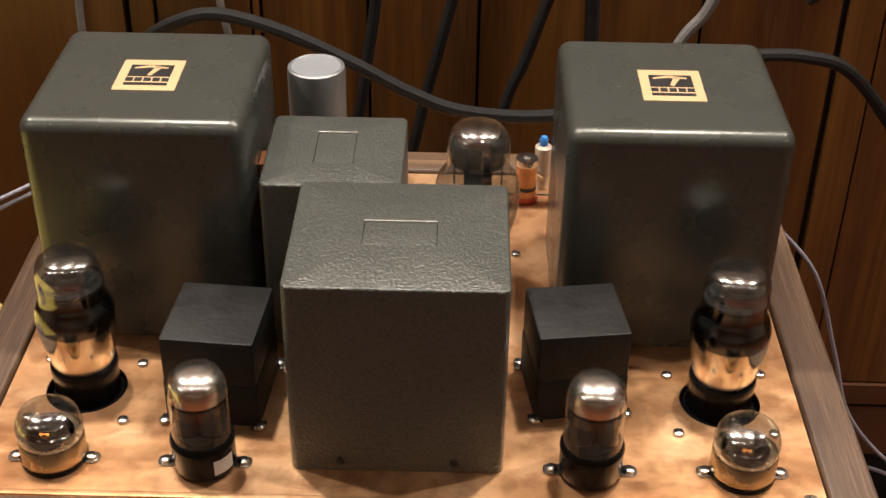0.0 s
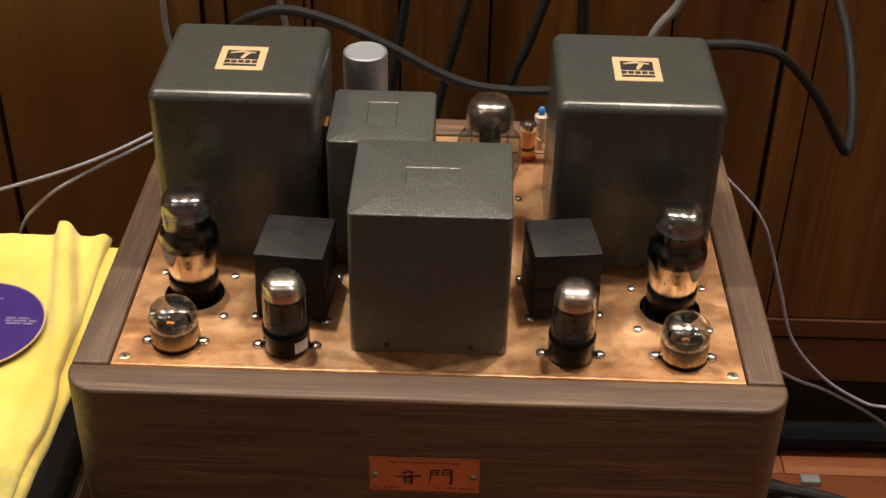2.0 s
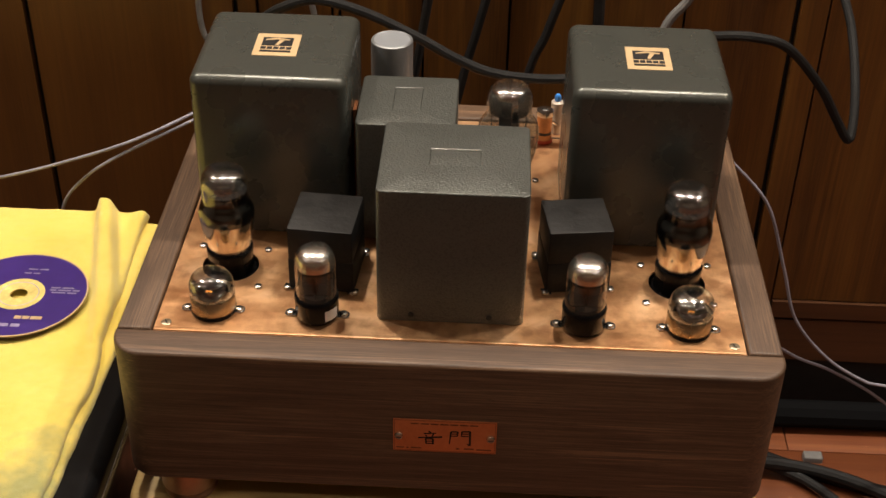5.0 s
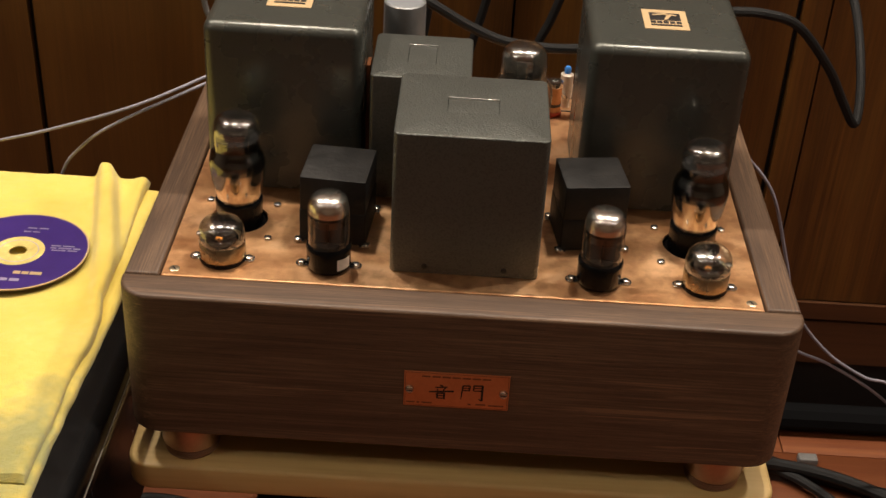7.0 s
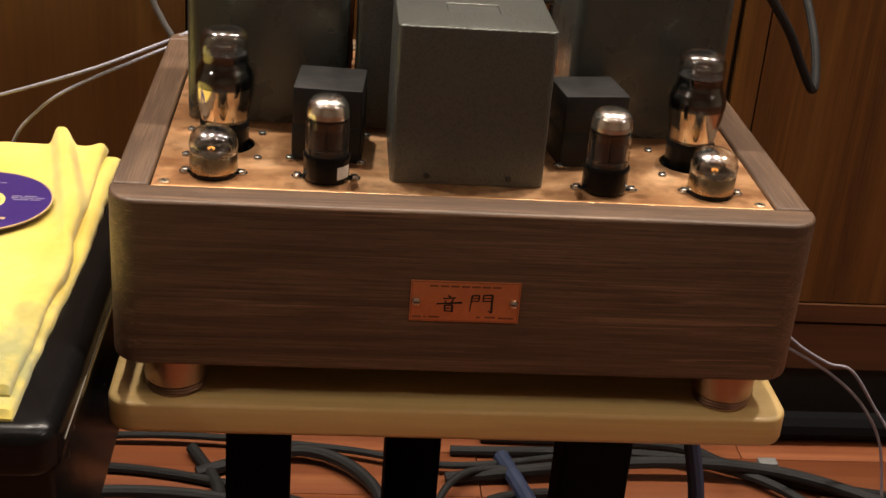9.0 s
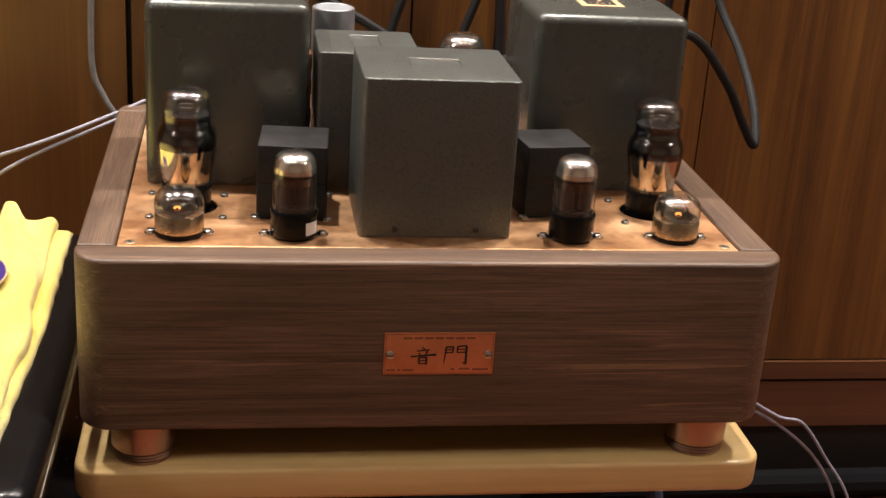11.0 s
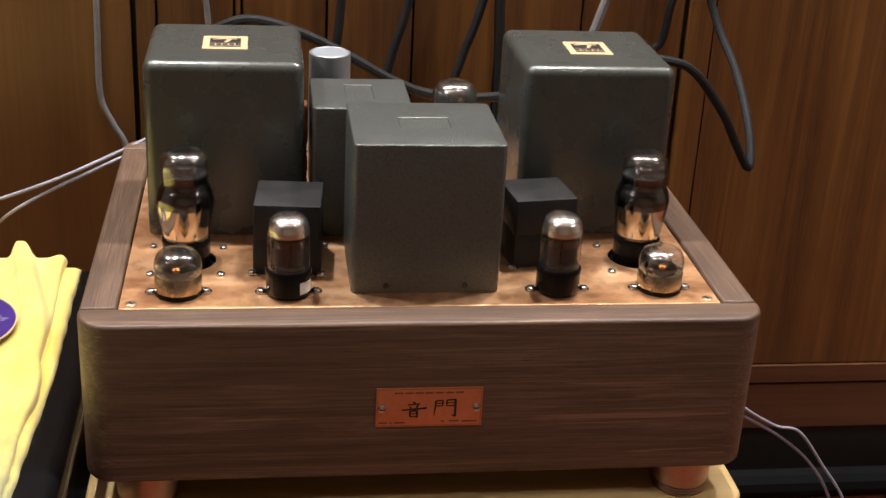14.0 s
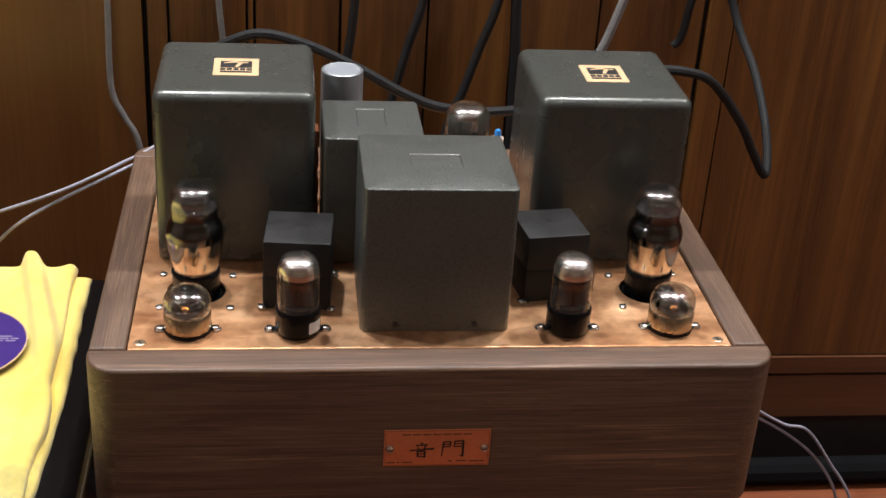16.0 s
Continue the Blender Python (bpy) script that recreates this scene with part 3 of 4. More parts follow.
def driver_tube(cx, sticker):
    t = thing("driver_tube", (cx, 0.0285, 0.0002), "slim glass driver tube with a silvered top and black base", "vacuum tube", "slim driver tubes")
    part("base", lathe([(0.0, 0), (0.0150, 0), (0.0158, 0.001), (0.0168, 0.003), (0.0168, 0.016), (0.0172, 0.0175), (0.0172, 0.0195), (0.0165, 0.021), (0, 0.021)], 40), BAKELITE, t)
    glass_part("bulb", [(0.0156, 0.0205), (0.0157, 0.028), (0.0157, 0.047), (0.0154, 0.0530), (0.0138, 0.0590), (0.0100, 0.0622), (0.0048, 0.0634), (0.0, 0.0636)], t)
    part("getter", lathe(smooth_profile([(0.0153, 0.0485), (0.0152, 0.0505), (0.0149, 0.0534), (0.0134, 0.0584), (0.0097, 0.0615), (0.0047, 0.0628), (0, 0.0630)], 5), 40), GETTER, t, "mirror-like silver getter coating")
    for s in (-1, 1):
        part("anode", slab(s * 0.0064 - 0.0060, s * 0.0064 + 0.0060, -0.0070, 0.0070, 0.024, 0.0445, 0.0030), GREY_ANODE, t)
    part("getter_skirt", lathe_open([(0.0153, 0.0405), (0.0154, 0.0435), (0.01535, 0.0465)], 40), GLASS_SMOKE, t)
    part("upper_mica", lathe([(0.0, 0.0448), (0.0142, 0.0448), (0.0142, 0.0454), (0, 0.0454)], 28), MICA, t)
    part("mica_spacer", lathe([(0.0, 0.0228), (0.0128, 0.0228), (0.0128, 0.0234), (0, 0.0234)], 28), MICA, t)
    for s in (-1, 1):
        part("support_rod", hose([(s * 0.0115, 0, 0.021), (s * 0.0115, 0, 0.034), (s * 0.0115, 0, 0.044)], 0.0005, 6, 2), STEEL, t)
    if sticker:
        bm = bmesh.new()
        arc = [radians(-62 + 7 * k) for k in range(7)]
        lo = [bm.verts.new((0.0171 * math.cos(a), 0.0171 * math.sin(a), 0.0045)) for a in arc]
        hi = [bm.verts.new((0.0171 * math.cos(a), 0.0171 * math.sin(a), 0.0140)) for a in arc]
        for i in range(6):
            bm.faces.new((lo[i], lo[i + 1], hi[i + 1], hi[i]))
        part("sticker", bm, WHITE, t, "small white paper sticker")
    flange_screws(t, 0.0200)
    return t


driver_tube(-0.1025, True)
driver_tube(0.1025, False)


def power_tube(cx, turn):
    t = thing("power_tube", (cx, 0.091, -0.0095), "shouldered glass power tube, black base set in a round hole", "vacuum tube", "shouldered power tubes")
    part("socket", lathe([(0, 0), (0.0215, 0), (0.0215, 0.004), (0.0195, 0.0055), (0, 0.0055)], 36), BAKELITE, t)
    part("base", lathe([(0.0, 0.005), (0.0178, 0.005), (0.0184, 0.007), (0.0184, 0.0235), (0.0190, 0.025), (0.0186, 0.0275), (0, 0.0275)], 40), BAKELITE, t)
    prof = [(0.0170, 0.0270), (0.0178, 0.031), (0.0200, 0.042), (0.0219, 0.056), (0.0221, 0.0625), (0.0207, 0.0680), (0.0186, 0.0720), (0.0179, 0.0765), (0.0182, 0.0855), (0.0176, 0.0925), (0.0147, 0.0978), (0.0084, 0.1001), (0, 0.1007)]
    glass_part("bulb", prof, t, GLASS_DOME, 5)
    ins = 0.0006
    part("getter_band", lathe_open([(r - ins, z) for r, z in smooth_profile([(0.0219, 0.0560), (0.0221, 0.0600), (0.0220, 0.0630), (0.0207, 0.0680), (0.0186, 0.0720), (0.0178, 0.0765), (0.0180, 0.0815)], 5)], 40), SMOKE, t, "dark smoked getter film round the shoulder")
    part("getter_film", lathe_open([(r - ins, z) for r, z in smooth_profile([(0.0178, 0.0310), (0.0188, 0.0360), (0.0201, 0.0425), (0.0212, 0.050), (0.0219, 0.0560)], 5)], 40), GOLDMIRROR, t, "bright mirrored getter film")
    part("dome_film", lathe_open([(r - ins, z) for r, z in smooth_profile([(0.0182, 0.0865), (0.0176, 0.0924), (0.0147, 0.0976), (0.0084, 0.0999), (0.0012, 0.1005)], 5)], 40), DOME_FILM, t, "thin silvery film under the dome")
    part("anode", slab(-0.0125, 0.0125, -0.006, 0.006, 0.036, 0.075, 0.004), GREY_ANODE, t, at=pose(0, 0, 0, 0, 0, turn))
    for z in (0.0345, 0.0800):
        part("mica_spacer", lathe([(0.0, z), (0.0175, z), (0.0175, z + 0.0005), (0, z + 0.0005)], 28), MICA, t)
    part("glass_stem", lathe(smooth_profile([(0.0, 0.0275), (0.0105, 0.0278), (0.0085, 0.030), (0.0062, 0.034), (0.0, 0.035)], 3), 20), GLASS_SMOKE, t)
    for k in range(4):
        a = radians(45 + 90 * k + turn)
        part("support_rod", hose([(0.006 * math.cos(a), 0.006 * math.sin(a), 0.030), (0.0105 * math.cos(a), 0.0105 * math.sin(a), 0.055), (0.0105 * math.cos(a), 0.0105 * math.sin(a), 0.085)], 0.0006, 6, 2), STEEL, t)
    part("getter_ring", hose([(0.006 * math.cos(radians(a)), 0.006 * math.sin(radians(a)), 0.0865) for a in range(0, 361, 30)], 0.0006, 6, 2), STEEL, t)
    return t


power_tube(-0.1805, 20)
power_tube(0.1805, -15)


def dome_tube(cx):
    t = thing("regulator_tube", (cx, 0.0305, 0.0002), "squat dome-topped glass tube with a bronze metal base", "vacuum tube", "squat dome tubes")
    part("base", lathe([(0.0, 0), (0.0160, 0), (0.0170, 0.0008), (0.0168, 0.003), (0.0174, 0.0036), (0.0174, 0.0155), (0.0170, 0.0162), (0.0160, 0.0150), (0, 0.0150)], 44), BRONZE, t, "bronze-coloured metal base")
    part("base_ring", lathe_open([(0.0176, 0.0), (0.0178, 0.0015), (0.0176, 0.003)], 44), BAKELITE, t)
    glass_part("bulb", [(0.0164, 0.0148), (0.0171, 0.0172), (0.0175, 0.0205), (0.0173, 0.0245), (0.0155, 0.0300), (0.0114, 0.0334), (0.0058, 0.0348), (0, 0.0351)], t, GLASS_MIRROR, 6)
    part("getter", lathe(smooth_profile([(0.0, 0.0165), (0.011, 0.0165), (0.0125, 0.0175), (0.0105, 0.0195), (0.0, 0.0205)], 4), 28), SMOKE, t, "dark mirrored getter")
    bm = bmesh.new()
    cap = smooth_profile([(0.0163, 0.0255), (0.0147, 0.0300), (0.0108, 0.0329), (0.0054, 0.0343)], 4)
    rows = [[bm.verts.new((r * math.cos(radians(a)), r * math.sin(radians(a)), z)) for a in range(150, 271, 12)] for r, z in cap]
    for lo, hi in zip(rows, rows[1:]):
        for i in range(len(lo) - 1):
            bm.faces.new((lo[i], lo[i + 1], hi[i + 1], hi[i]))
    part("getter_patch", bm, DOME_SILVER if cx > 0 else DOME_FILM, t, "mirrored getter patch inside the dome")
    part("getter_ring", hose([(0.0075 * math.cos(radians(a)), 0.0075 * math.sin(radians(a)), 0.0235) for a in range(0, 361, 30)], 0.0006, 6, 2), STEEL, t)
    part("support_rod", hose([(0.0075, 0, 0.0235), (0.009, 0, 0.020), (0.009, 0, 0.0165)], 0.0005, 6, 2), STEEL, t)
    part("heater", hose([(-0.0030, -0.006, 0.0205), (-0.001, -0.0065, 0.0222), (0.001, -0.006, 0.0205)], 0.0009, 6, 3), EMBER, t, "faintly glowing orange heater")
    flange_screws(t, 0.0195, -0.001)
    return t


dome_tube(-0.1835)
dome_tube(0.1835)

# rectifier tube behind the power transformer
t = thing("rectifier_tube", (0.041, 0.2035, 0.0002), "clear glass rectifier tube with a black anode and domed top", "vacuum tube")
part("base", lathe([(0, 0), (0.0185, 0), (0.0190, 0.002), (0.0190, 0.020), (0.0196, 0.022), (0, 0.022)], 40), BAKELITE, t)
glass_part("bulb", [(0.0180, 0.0215), (0.0210, 0.036), (0.0252, 0.055), (0.0262, 0.068), (0.0245, 0.077), (0.0205, 0.083), (0.0190, 0.088), (0.0192, 0.097), (0.0184, 0.1045), (0.0148, 0.1105), (0.0085, 0.1132), (0, 0.1140)], t, GLASS_BRIGHT, 6)
part("dome_film", lathe_open([(r - 0.0006, z) for r, z in smooth_profile([(0.0190, 0.0935), (0.0192, 0.0970), (0.0184, 0.1043), (0.0148, 0.1103), (0.0085, 0.1130), (0.0012, 0.1137)], 5)], 40), DOME_SILVER, t, "bright silvery film under the dome")
part("anode", slab(-0.0085, 0.0085, -0.006, 0.006, 0.036, 0.086, 0.002), GREY_ANODE, t)
part("mica_spacer", lathe([(0, 0.0885), (0.0165, 0.0885), (0.0165, 0.089), (0, 0.089)], 28), GLASS_SMOKE, t)
part("getter_ring", hose([(0.0065 * math.cos(radians(a)), 0.004 * math.sin(radians(a)), 0.095) for a in range(0, 361, 30)], 0.0006, 6, 2), STEEL, t)
for s in (-1, 1):
    part("support_rod", hose([(s * 0.0145, 0, 0.03), (s * 0.0145, 0, 0.06), (s * 0.0145, 0, 0.100)], 0.0006, 6, 2), STEEL, t)

# can capacitor
t = thing("can_capacitor", (-0.0625, 0.2665, 0.0002), "tall grey can capacitor with a pale end cap", "capacitor")
part("can", lathe([(0, 0), (0.0180, 0), (0.0184, 0.001), (0.0184, 0.1165), (0.0180, 0.1185), (0.0168, 0.1192), (0.0160, 0.1185), (0, 0.1185)], 44), ALU, t)
part("end_cap", lathe([(0, 0.1182), (0.0158, 0.1182), (0.0158, 0.1188), (0, 0.1189)], 40), ALU_TOP, t, "pale grey flat end cap")

# film capacitor and resistor behind the rectifier
t = thing("film_capacitor", (0.0765, 0.3055, 0.0002), "small amber film capacitor with a steel cap", "capacitor")
part("body", lathe([(0, 0), (0.0078, 0), (0.0078, 0.0035), (0.0072, 0.004), (0.0072, 0.029), (0, 0.029)], 24), AMBER, t)
part("collar", lathe_open([(0.0080, 0.0), (0.0086, 0.002), (0.0080, 0.004)], 24), REDRING, t, "red plastic collar")
part("band", lathe_open([(0.0073, 0.009), (0.00735, 0.0105), (0.0073, 0.012)], 24), INK, t)
part("cap", lathe([(0, 0.0285), (0.0080, 0.0285), (0.0082, 0.030), (0.0078, 0.033), (0.003, 0.0335), (0.0025, 0.032), (0, 0.032)], 24), STEEL, t, "steel cap")
t = thing("terminal_post", (0.0885, 0.322, 0.0002), "slender cream terminal post with a blue tip", "terminal")
part("sleeve", lathe([(0, 0), (0.0045, 0), (0.0045, 0.008), (0.006, 0.010), (0.006, 0.033), (0.0035, 0.0345), (0, 0.0345)], 20), CREAM, t)
part("tip", lathe([(0, 0.034), (0.003, 0.034), (0.0032, 0.039), (0.002, 0.041), (0, 0.041)], 16), BLUE, t, "bright blue tip")
part("lead", hose([(0.0, -0.006, 0.012), (-0.005, -0.008, 0.017), (-0.007, -0.010, 0.022)], 0.0012, 8, 4), STEEL, t)
t = thing("terminal_block", (-0.0865, 0.185, 0.0002), "narrow copper terminal strip standing between two covers", "terminal")
for z in (0.018, 0.040, 0.064, 0.084):
    part("lug", slab(-0.0022, 0.0022, -0.006, 0.006, z, z + 0.012, 0.001, 0.001, 0.001), COPPER_TAG, t)
part("strip", slab(-0.0015, 0.0015, -0.008, 0.008, 0.0, 0.098, 0.0006), COPPER_TAG, t)

# shelf and its columns
shelf = thing("amplifier_stand", (0, 0.165, FLOOR), "low stand with a pale wooden shelf on black columns", "stand")
H = FLOOR
part("shelf_board", slab(-0.2570, 0.2570, -0.1985, 0.2000, -0.1840 - H, -0.1580 - H, 0.020, 0.0030, 0.0045, 8, 3), SHELF, shelf, "pale lacquered wooden shelf board with rounded edges")
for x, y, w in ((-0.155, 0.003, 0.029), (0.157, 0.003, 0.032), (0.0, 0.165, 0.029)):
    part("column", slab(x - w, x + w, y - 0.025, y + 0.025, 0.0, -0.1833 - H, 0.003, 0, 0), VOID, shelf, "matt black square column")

# bench with cloth and disc
bench = thing("black_bench", (-0.55, 0.10, FLOOR), "glossy black lacquered bench with rounded edges", "bench")
part("top", slab(-0.33, 0.286, -0.262, 0.192, -0.135 - H, -0.099 - H, 0.020, 0.012, 0.006, 6, 5), LACQUER, bench)
# Thin pale line low on the right side of the bench top.
part("edge_trim", slab(0.2855, 0.2866, -0.235, 0.170, -0.1212 - H, -0.1200 - H, 0), PALE_LINE, bench, "thin pale line along the bench side")
part("apron", slab(-0.31, 0.280, -0.245, 0.180, -0.270 - H, -0.1345 - H, 0.006), LACQUER, bench)
for sx, sy in ((-0.29, -0.2), (0.10, -0.205), (-0.29, 0.150), (0.10, 0.150)):
    part("leg", slab(sx - 0.027, sx + 0.027, sy - 0.027, sy + 0.027, 0.0, -0.2695 - H, 0.006), LACQUER, bench)

cloth = thing("cleaning_cloth", (0, 0, -0.0988), "folded yellow microfibre cleaning cloth with a grey smear", "cloth")
CT = -0.0988


def cloth_layer(x0, edge, y0, y1, base, thick, ridge, seed):
    bm = bmesh.new()
    nx, ny = 170, 110
    top, bot = [], []
    for j in range(ny + 1):
        v = j / ny
        rowt, rowb = [], []
        for i in range(nx + 1):
            u = i / nx
            y = y0 + (y1 - y0) * v
            xr = edge(y)
            x = x0 + (xr - x0) * (1 - (1 - u) ** 1.25)
            rim = min((xr - x) / 0.008, (y - y0) / 0.008, (y1 - y) / 0.008, 1.0)
            rim = math.sqrt(max(0.0, 1 - (1 - max(rim, 0)) ** 2))
            q = Vector((x * 9, y * 9, seed))
            z = base + thick * (0.30 + 0.70 * rim) + 0.0022 * rim * noise.noise(q) + 0.0018 * rim * noise.noise(q * 3.1) * min(1, max(0, (0.07 - y) / 0.05)) + 0.0006 * rim * noise.noise(q * 5.2) + 0.0004 * noise.noise(q * 16)
            if ridge:
                z += ridge(x, y) * math.sqrt(min(1.0, max(0.0, (y1 - y) / 0.005)))
            jit = 0.0012 * noise.noise(Vector((x * 60, y * 60, seed + 5)))
            rowt.append(bm.verts.new((x + jit, y + jit, z)))
            rowb.append(bm.verts.new((x + jit, y + jit, base)))
        top.append(rowt)
        bot.append(rowb)
    for j in range(ny):
        for i in range(nx):
            bm.faces.new((top[j][i], top[j][i + 1], top[j + 1][i + 1], top[j + 1][i]))
            bm.faces.new((bot[j][i], bot[j + 1][i], bot[j + 1][i + 1], bot[j][i + 1]))
    loop = [(0, i) for i in range(nx)] + [(j, nx) for j in range(ny)] + [(ny, i) for i in range(nx, 0, -1)] + [(j, 0) for j in range(ny, 0, -1)]
    for (a, b), (c, d) in zip(loop, loop[1:] + loop[:1]):
        bm.faces.new((bot[a][b], bot[c][d], top[c][d], top[a][b]))
    return bm


def fold_ridge(x, y):
    """A soft tubular fold that runs forward from the far edge and flattens out, and a broad slump further forward."""
    s = min(max((0.286 - y) / 0.26, 0), 1)
    cx = -0.343 + 0.062 * s
    w = 0.0085 + 0.003 * s
    h = 0.019 * (1 - s) ** 1.0
    z = h * math.exp(-((x - cx) / (w * 1.05)) ** 4)
    z += 0.004 * math.exp(-((x - cx - 0.035) / 0.008) ** 2) * (1 - s)
    d = (y - 0.02 - 0.25 * (x + 0.30)) / 0.028
    z += 0.0045 * math.exp(-d * d) * min(max((x + 0.48) / 0.1, 0), 1)
    return z


def edge_low(y):
    return -0.2880 - 0.004 * max(0, min(1, (0.08 - y) / 0.25)) + 0.0015 * math.sin(y * 17)


def edge_high(y):
    return -0.3010 + 0.011 * math.exp(-((y - 0.04) / 0.05) ** 2) - 0.002 * math.sin(y * 31) + 0.006 * max(0, (0.0 - y) / 0.15)


part("lower_layer", cloth_layer(-0.80, edge_low, -0.150, 0.280, 0.0, 0.0070, None, 2.0), CLOTH, cloth)
part("upper_layer", cloth_layer(-0.80, edge_high, -0.132, 0.287, 0.0062, 0.0075, fold_ridge, 9.0), CLOTH, cloth)

disc = thing("compact_disc", (-0.3835, 0.1395, -0.0800), "purple-printed compact disc lying on the yellow cloth", "disc")
bm = lathe_open([(0.0225, 0.0), (0.060, 0.0), (0.060, 0.0012), (0.0225, 0.0012), (0.0225, 0.0)], 96)
part("printed_ring", bm, PURPLE, disc, "purple printed label side", smooth=False)
part("rim", lathe_open([(0.0586, 0.0013), (0.0600, 0.0013), (0.0601, 0.0006)], 96), FOIL_GOLD, disc)
part("hub", lathe_open([(0.0075, 0.0), (0.0225, 0.0), (0.0225, 0.0011), (0.0075, 0.0011), (0.0075, 0.0)], 64), HUB, disc, "pale yellow clear hub", smooth=False)
part("hub_ring", lathe_open([(0.0165, 0.00115), (0.0172, 0.0014), (0.0178, 0.00115)], 64), CREAM, disc)
for y, spans in ((0.0100, ((0.026, 0.034), (0.036, 0.046))), (0.0065, ((0.026, 0.031), (0.033, 0.044), (0.046, 0.052))), (0.0030, ((0.028, 0.040), (0.042, 0.050))), (-0.0350, ((0.006, 0.012), (0.013, 0.019), (0.020, 0.030))),
                 (0.030, ((-0.004, 0.002), (0.004, 0.010))), (0.036, ((-0.002, 0.006), (0.008, 0.016))), (-0.046, ((-0.006, 0.004), (0.006, 0.014)))):
    for a, b in spans:
        part("print_bar", slab(a, b, y, y + (0.0042 if abs(y) > 0.028 and y < 0 else 0.0016), 0.0010, 0.0014), DIM_PRINT if y != -0.035 else FOIL_GOLD, disc)


# cables
def cable(name, pts, r, mat, label, group=""):
    ob = part(name, hose(pts, r, 10, 8), mat)
    return tagged(ob, label, "cable", group)


cable("power_cable", [(-0.215, 0.330, 0.060), (-0.185, 0.315, 0.108), (-0.157, 0.302, 0.131), (-0.129, 0.300, 0.138), (-0.088, 0.300, 0.127), (-0.042, 0.300, 0.105), (-0.004, 0.300, 0.084), (0.033, 0.300, 0.071), (0.090, 0.302, 0.068), (0.150, 0.310, 0.078),
                      (0.200, 0.335, 0.094), (0.234, 0.350, 0.093), (0.268, 0.352, 0.092), (0.302, 0.358, 0.079), (0.342, 0.372, 0.033), (0.366, 0.382, -0.006), (0.383, 0.386, -0.032), (0.389, 0.398, -0.022), (0.392, 0.430, 0.008),
                      (0.392, 0.485, 0.045), (0.376, 0.530, 0.095), (0.345, 0.545, 0.20), (0.32, 0.545, 0.40), (0.30, 0.545, 0.8)], 0.0046, CABLE_G, "thick grey braided power cable looping behind the amplifier")
WC = (([(-0.030, 0.53, 0.40), (-0.035, 0.53, 0.20), (-0.038, 0.53, 0.10), (-0.044, 0.53, 0.04), (-0.053, 0.53, -0.02), (-0.07, 0.53, -0.15), (-0.08, 0.53, -0.45)], 0.0050, CABLE),
      ([(0.060, 0.53, 0.40), (0.050, 0.53, 0.20), (0.034, 0.53, 0.10), (0.020, 0.53, 0.05), (0.008, 0.53, 0.0), (-0.006, 0.53, -0.06), (-0.03, 0.53, -0.2), (-0.04, 0.53, -0.45)], 0.0050, CABLE),
      ([(0.150, 0.53, 0.40), (0.135, 0.53, 0.20), (0.114, 0.53, 0.10), (0.098, 0.53, 0.05), (0.083, 0.53, 0.0), (0.066, 0.53, -0.05), (0.04, 0.53, -0.2), (0.03, 0.53, -0.45)], 0.0050, CABLE),
      ([(0.128, 0.53, 0.50), (0.132, 0.53, 0.20), (0.134, 0.53, 0.10), (0.138, 0.53, 0.02), (0.14, 0.53, -0.1), (0.14, 0.53, -0.4)], 0.0062, CABLE),
      ([(0.300, 0.53, 0.45), (0.265, 0.53, 0.16), (0.250, 0.53, 0.105), (0.232, 0.53, 0.05), (0.208, 0.53, 0.01), (0.18, 0.53, -0.1), (0.17, 0.53, -0.4)], 0.0050, CABLE_L),
      ([(-0.30, 0.553, 0.5), (-0.296, 0.553, 0.2), (-0.296, 0.553, 0.08), (-0.297, 0.553, -0.01), (-0.285, 0.553, -0.045), (-0.271, 0.553, -0.076), (-0.262, 0.553, -0.16), (-0.26, 0.553, -0.4)], 0.0033, CABLE_L),
      ([(-0.185, 0.550, 0.5), (-0.183, 0.550, 0.15), (-0.180, 0.550, 0.083), (-0.176, 0.550, 0.04), (-0.165, 0.55, -0.05), (-0.16, 0.55, -0.3)], 0.0033, CABLE_L),
      ([(0.345, 0.548, 0.5), (0.336, 0.548, 0.16), (0.330, 0.548, 0.095), (0.325, 0.548, 0.060), (0.318, 0.550, 0.050)], 0.0045, CABLE))
for pts, r, m in WC:
    cable("hanging_cable", pts, r, m, "dark cable hanging against the panelled wall" if m is CABLE else "thin grey cable hanging against the panelled wall", "cables on the wall")
cable("speaker_wire", [(-0.205, 0.372, -0.02), (-0.222, 0.370, 0.004), (-0.252, 0.345, -0.001), (-0.316, 0.310, -0.020), (-0.40, 0.298, -0.046), (-0.52, 0.30, -0.085), (-0.70, 0.33, -0.18), (-0.9, 0.36, -0.4)], 0.0016, CABLE_W, "thin pale grey speaker wire", "speaker wires")
cable("speaker_wire", [(-0.21, 0.372, -0.03), (-0.225, 0.371, -0.002), (-0.252, 0.340, -0.006), (-0.333, 0.304, -0.036), (-0.369, 0.300, -0.062), (-0.392, 0.302, -0.095), (-0.405, 0.31, -0.16), (-0.42, 0.33, -0.4)], 0.0016, CABLE_W, "thin pale grey speaker wire", "speaker wires")
cable("speaker_wire", [(0.235, 0.368, -0.015), (0.255, 0.390, -0.040), (0.275, 0.400, -0.070), (0.321, 0.400, -0.123), (0.351, 0.400, -0.204), (0.375, 0.400, -0.272), (0.420, 0.400, -0.326), (0.469, 0.400, -0.358), (0.501, 0.400, -0.368), (0.538, 0.400, -0.416), (0.570, 0.395, -0.463), (0.600, 0.390, -0.547)], 0.0018, CABLE_W, "thin pale grey speaker wire", "speaker wires")
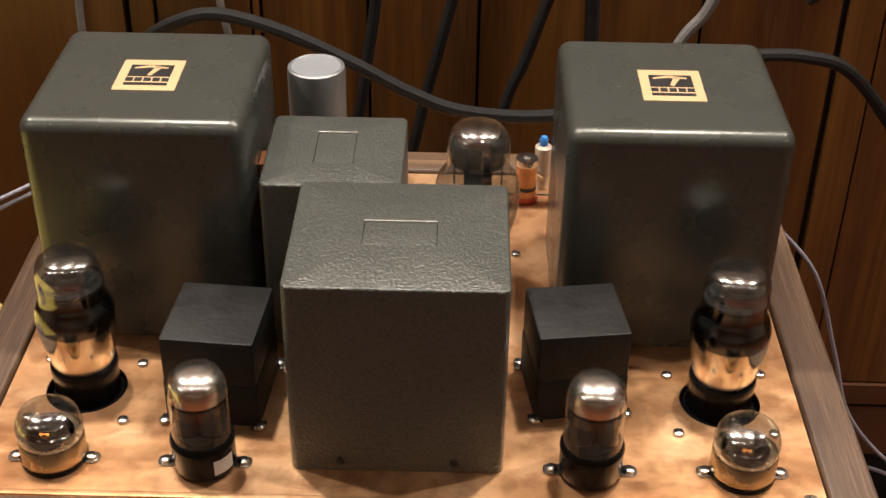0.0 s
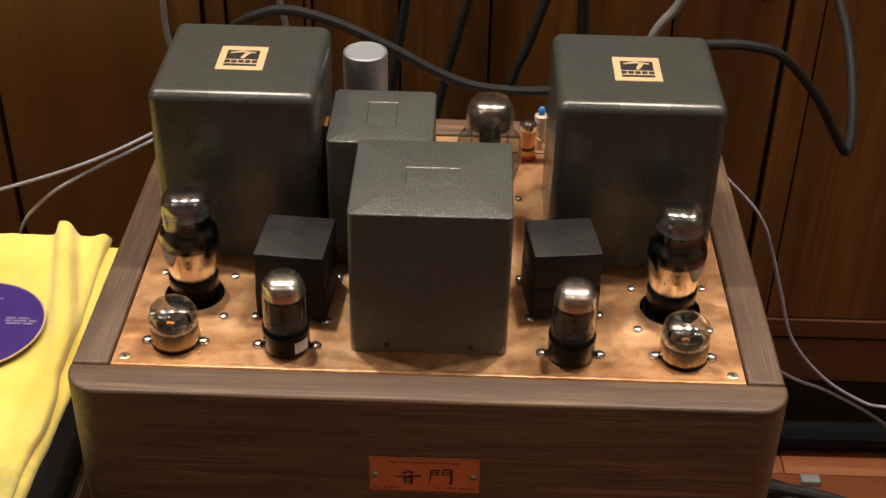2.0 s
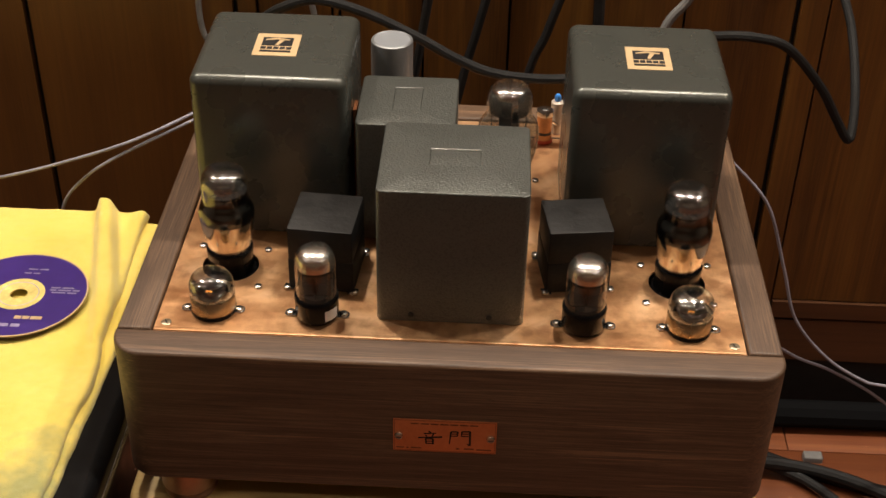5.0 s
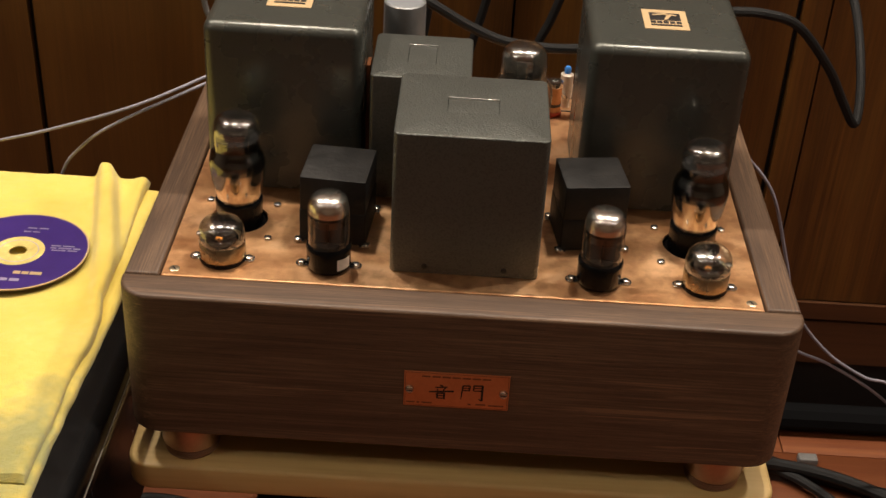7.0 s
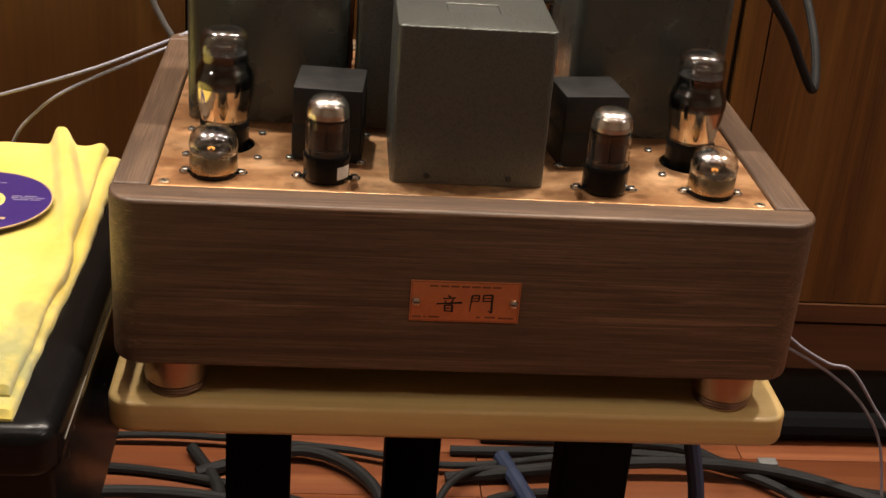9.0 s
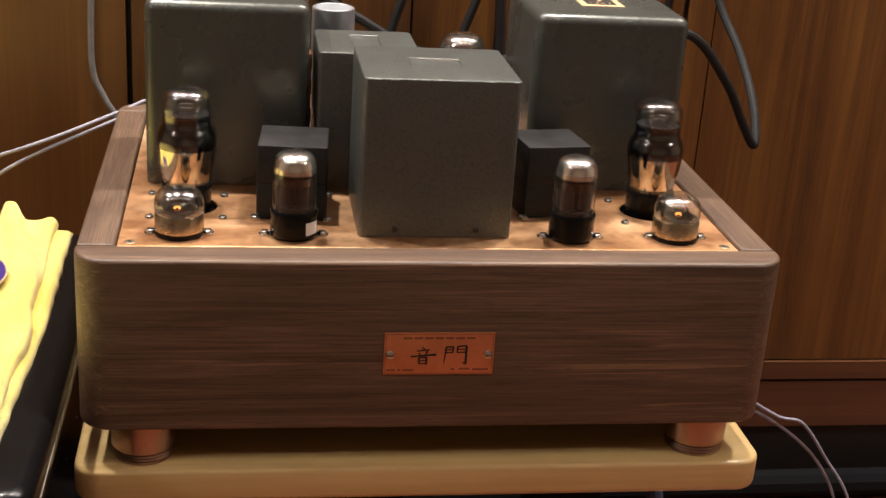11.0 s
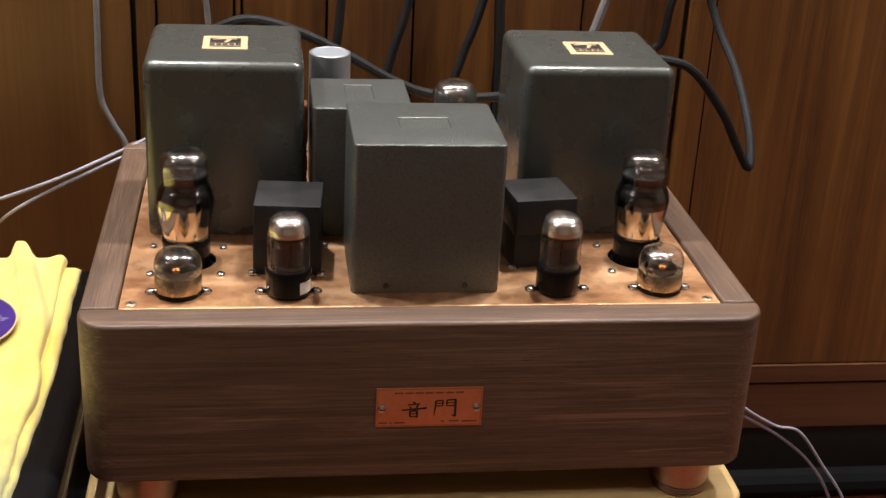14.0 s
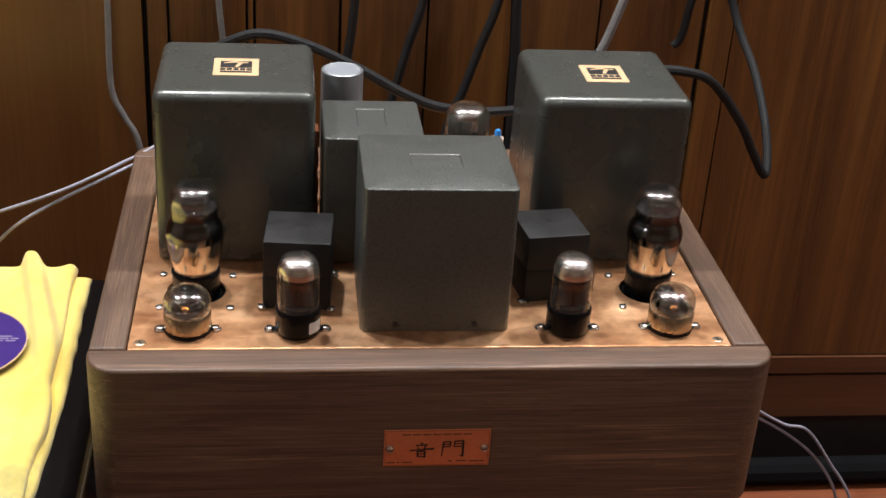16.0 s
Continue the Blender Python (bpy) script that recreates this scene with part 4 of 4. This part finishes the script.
cable("speaker_wire", [(0.235, 0.368, -0.18), (0.300, 0.392, -0.262), (0.378, 0.400, -0.322), (0.424, 0.400, -0.342), (0.481, 0.400, -0.376), (0.525, 0.400, -0.416), (0.556, 0.398, -0.469), (0.572, 0.390, -0.547)], 0.0018, CABLE_W, "thin pale grey speaker wire", "speaker wires")
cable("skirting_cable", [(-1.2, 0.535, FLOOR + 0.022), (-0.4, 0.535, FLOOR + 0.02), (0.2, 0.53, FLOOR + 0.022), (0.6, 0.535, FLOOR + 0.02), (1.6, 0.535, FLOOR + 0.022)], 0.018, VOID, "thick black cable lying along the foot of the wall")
cable("hanging_cable", [(0.262, 0.23, -0.30), (0.268, 0.225, -0.34), (0.282, 0.21, -0.42), (0.274, 0.20, -0.50), (0.25, 0.18, -0.542)], 0.0085, CABLE_B, "blue-black cable hanging behind the shelf")
cable("floor_cable", [(0.12, 0.46, -0.538), (0.15, 0.32, -0.538), (0.12, 0.22, -0.538), (0.14, 0.10, -0.538)], 0.010, CABLE_B, "blue-black cable on the wooden floor", "cables on the floor")
rng = random.Random(5)
FC = [[(0.10, 0.51), (0.33, 0.50), (0.40, 0.46), (0.50, 0.42), (0.62, 0.39), (0.8, 0.34)], [(0.06, 0.48), (0.30, 0.47), (0.40, 0.44), (0.455, 0.40), (0.50, 0.33), (0.55, 0.22), (0.60, 0.1)], [(0.05, 0.42), (0.28, 0.44), (0.44, 0.43), (0.56, 0.37), (0.66, 0.28), (0.8, 0.2)],
      [(-0.52, 0.40), (-0.36, 0.43), (-0.20, 0.40), (-0.05, 0.33), (0.02, 0.22)], [(-0.50, 0.34), (-0.35, 0.37), (-0.20, 0.36), (-0.06, 0.30), (0.05, 0.25)], [(-0.46, 0.27), (-0.34, 0.31), (-0.22, 0.27), (-0.20, 0.18), (-0.12, 0.10)],
      [(-0.25, 0.47), (-0.21, 0.38), (-0.22, 0.28), (-0.19, 0.20), (-0.12, 0.16)], [(-0.24, 0.42), (-0.12, 0.46), (-0.04, 0.40), (-0.02, 0.28), (-0.05, 0.15)], [(0.20, 0.44), (0.08, 0.42), (0.03, 0.34), (0.02, 0.24), (0.04, 0.12)],
      [(0.22, 0.40), (0.10, 0.38), (0.05, 0.28), (0.06, 0.15)], [(-0.55, 0.47), (-0.30, 0.49), (-0.08, 0.47), (0.06, 0.44), (0.22, 0.48)], [(0.20, 0.35), (0.25, 0.25), (0.22, 0.12), (0.2, 0.0)], [(-0.5, 0.2), (-0.36, 0.23), (-0.25, 0.2), (-0.2, 0.1)]]
for k, pts in enumerate(FC):
    r = rng.choice((0.0045, 0.006, 0.0075))
    cable("floor_cable", [(x, y, FLOOR + r + (0.012 if 0 < i < len(pts) - 1 else 0.0) * (k % 3) * 0.6) for i, (x, y) in enumerate(pts)], r, CABLE if k % 3 else CABLE_G, "black cable on the wooden floor" if k % 3 else "dark grey cable on the wooden floor", "cables on the floor")
t = thing("cable_clip", (0.455, 0.47, FLOOR), "small pale plastic cable clip on the floor", "clip")
part("body", slab(-0.012, 0.012, -0.007, 0.007, 0, 0.009, 0.002, 0.002), CABLE_L, t)

# floor planks
rng = random.Random(11)
PW, PL = 0.090, 0.62
plank_me = finish(slab(-PL / 2 + 0.0006, PL / 2 - 0.0006, -PW / 2 + 0.0005, PW / 2 - 0.0005, -0.012, 0, 0, 0.0012, 0, 2, 2), "plank", PLANK)
for j in range(-12, 9):
    y = 0.53 - (8 - j) * PW
    off = rng.uniform(0, PL)
    for i in range(-3, 5):
        ob = new("plank", plank_me)
        ob.parent = floor
        ob.location = (i * PL + off - 0.6, y, FLOOR)
rest = finish(slab(-3.2, 3.2, -4.2, 0.53 - 20.5 * PW, -0.012, 0), "planks", PLANK)
ob = new("planks", rest)
ob.parent = floor
ob.location = (0, 0, FLOOR)
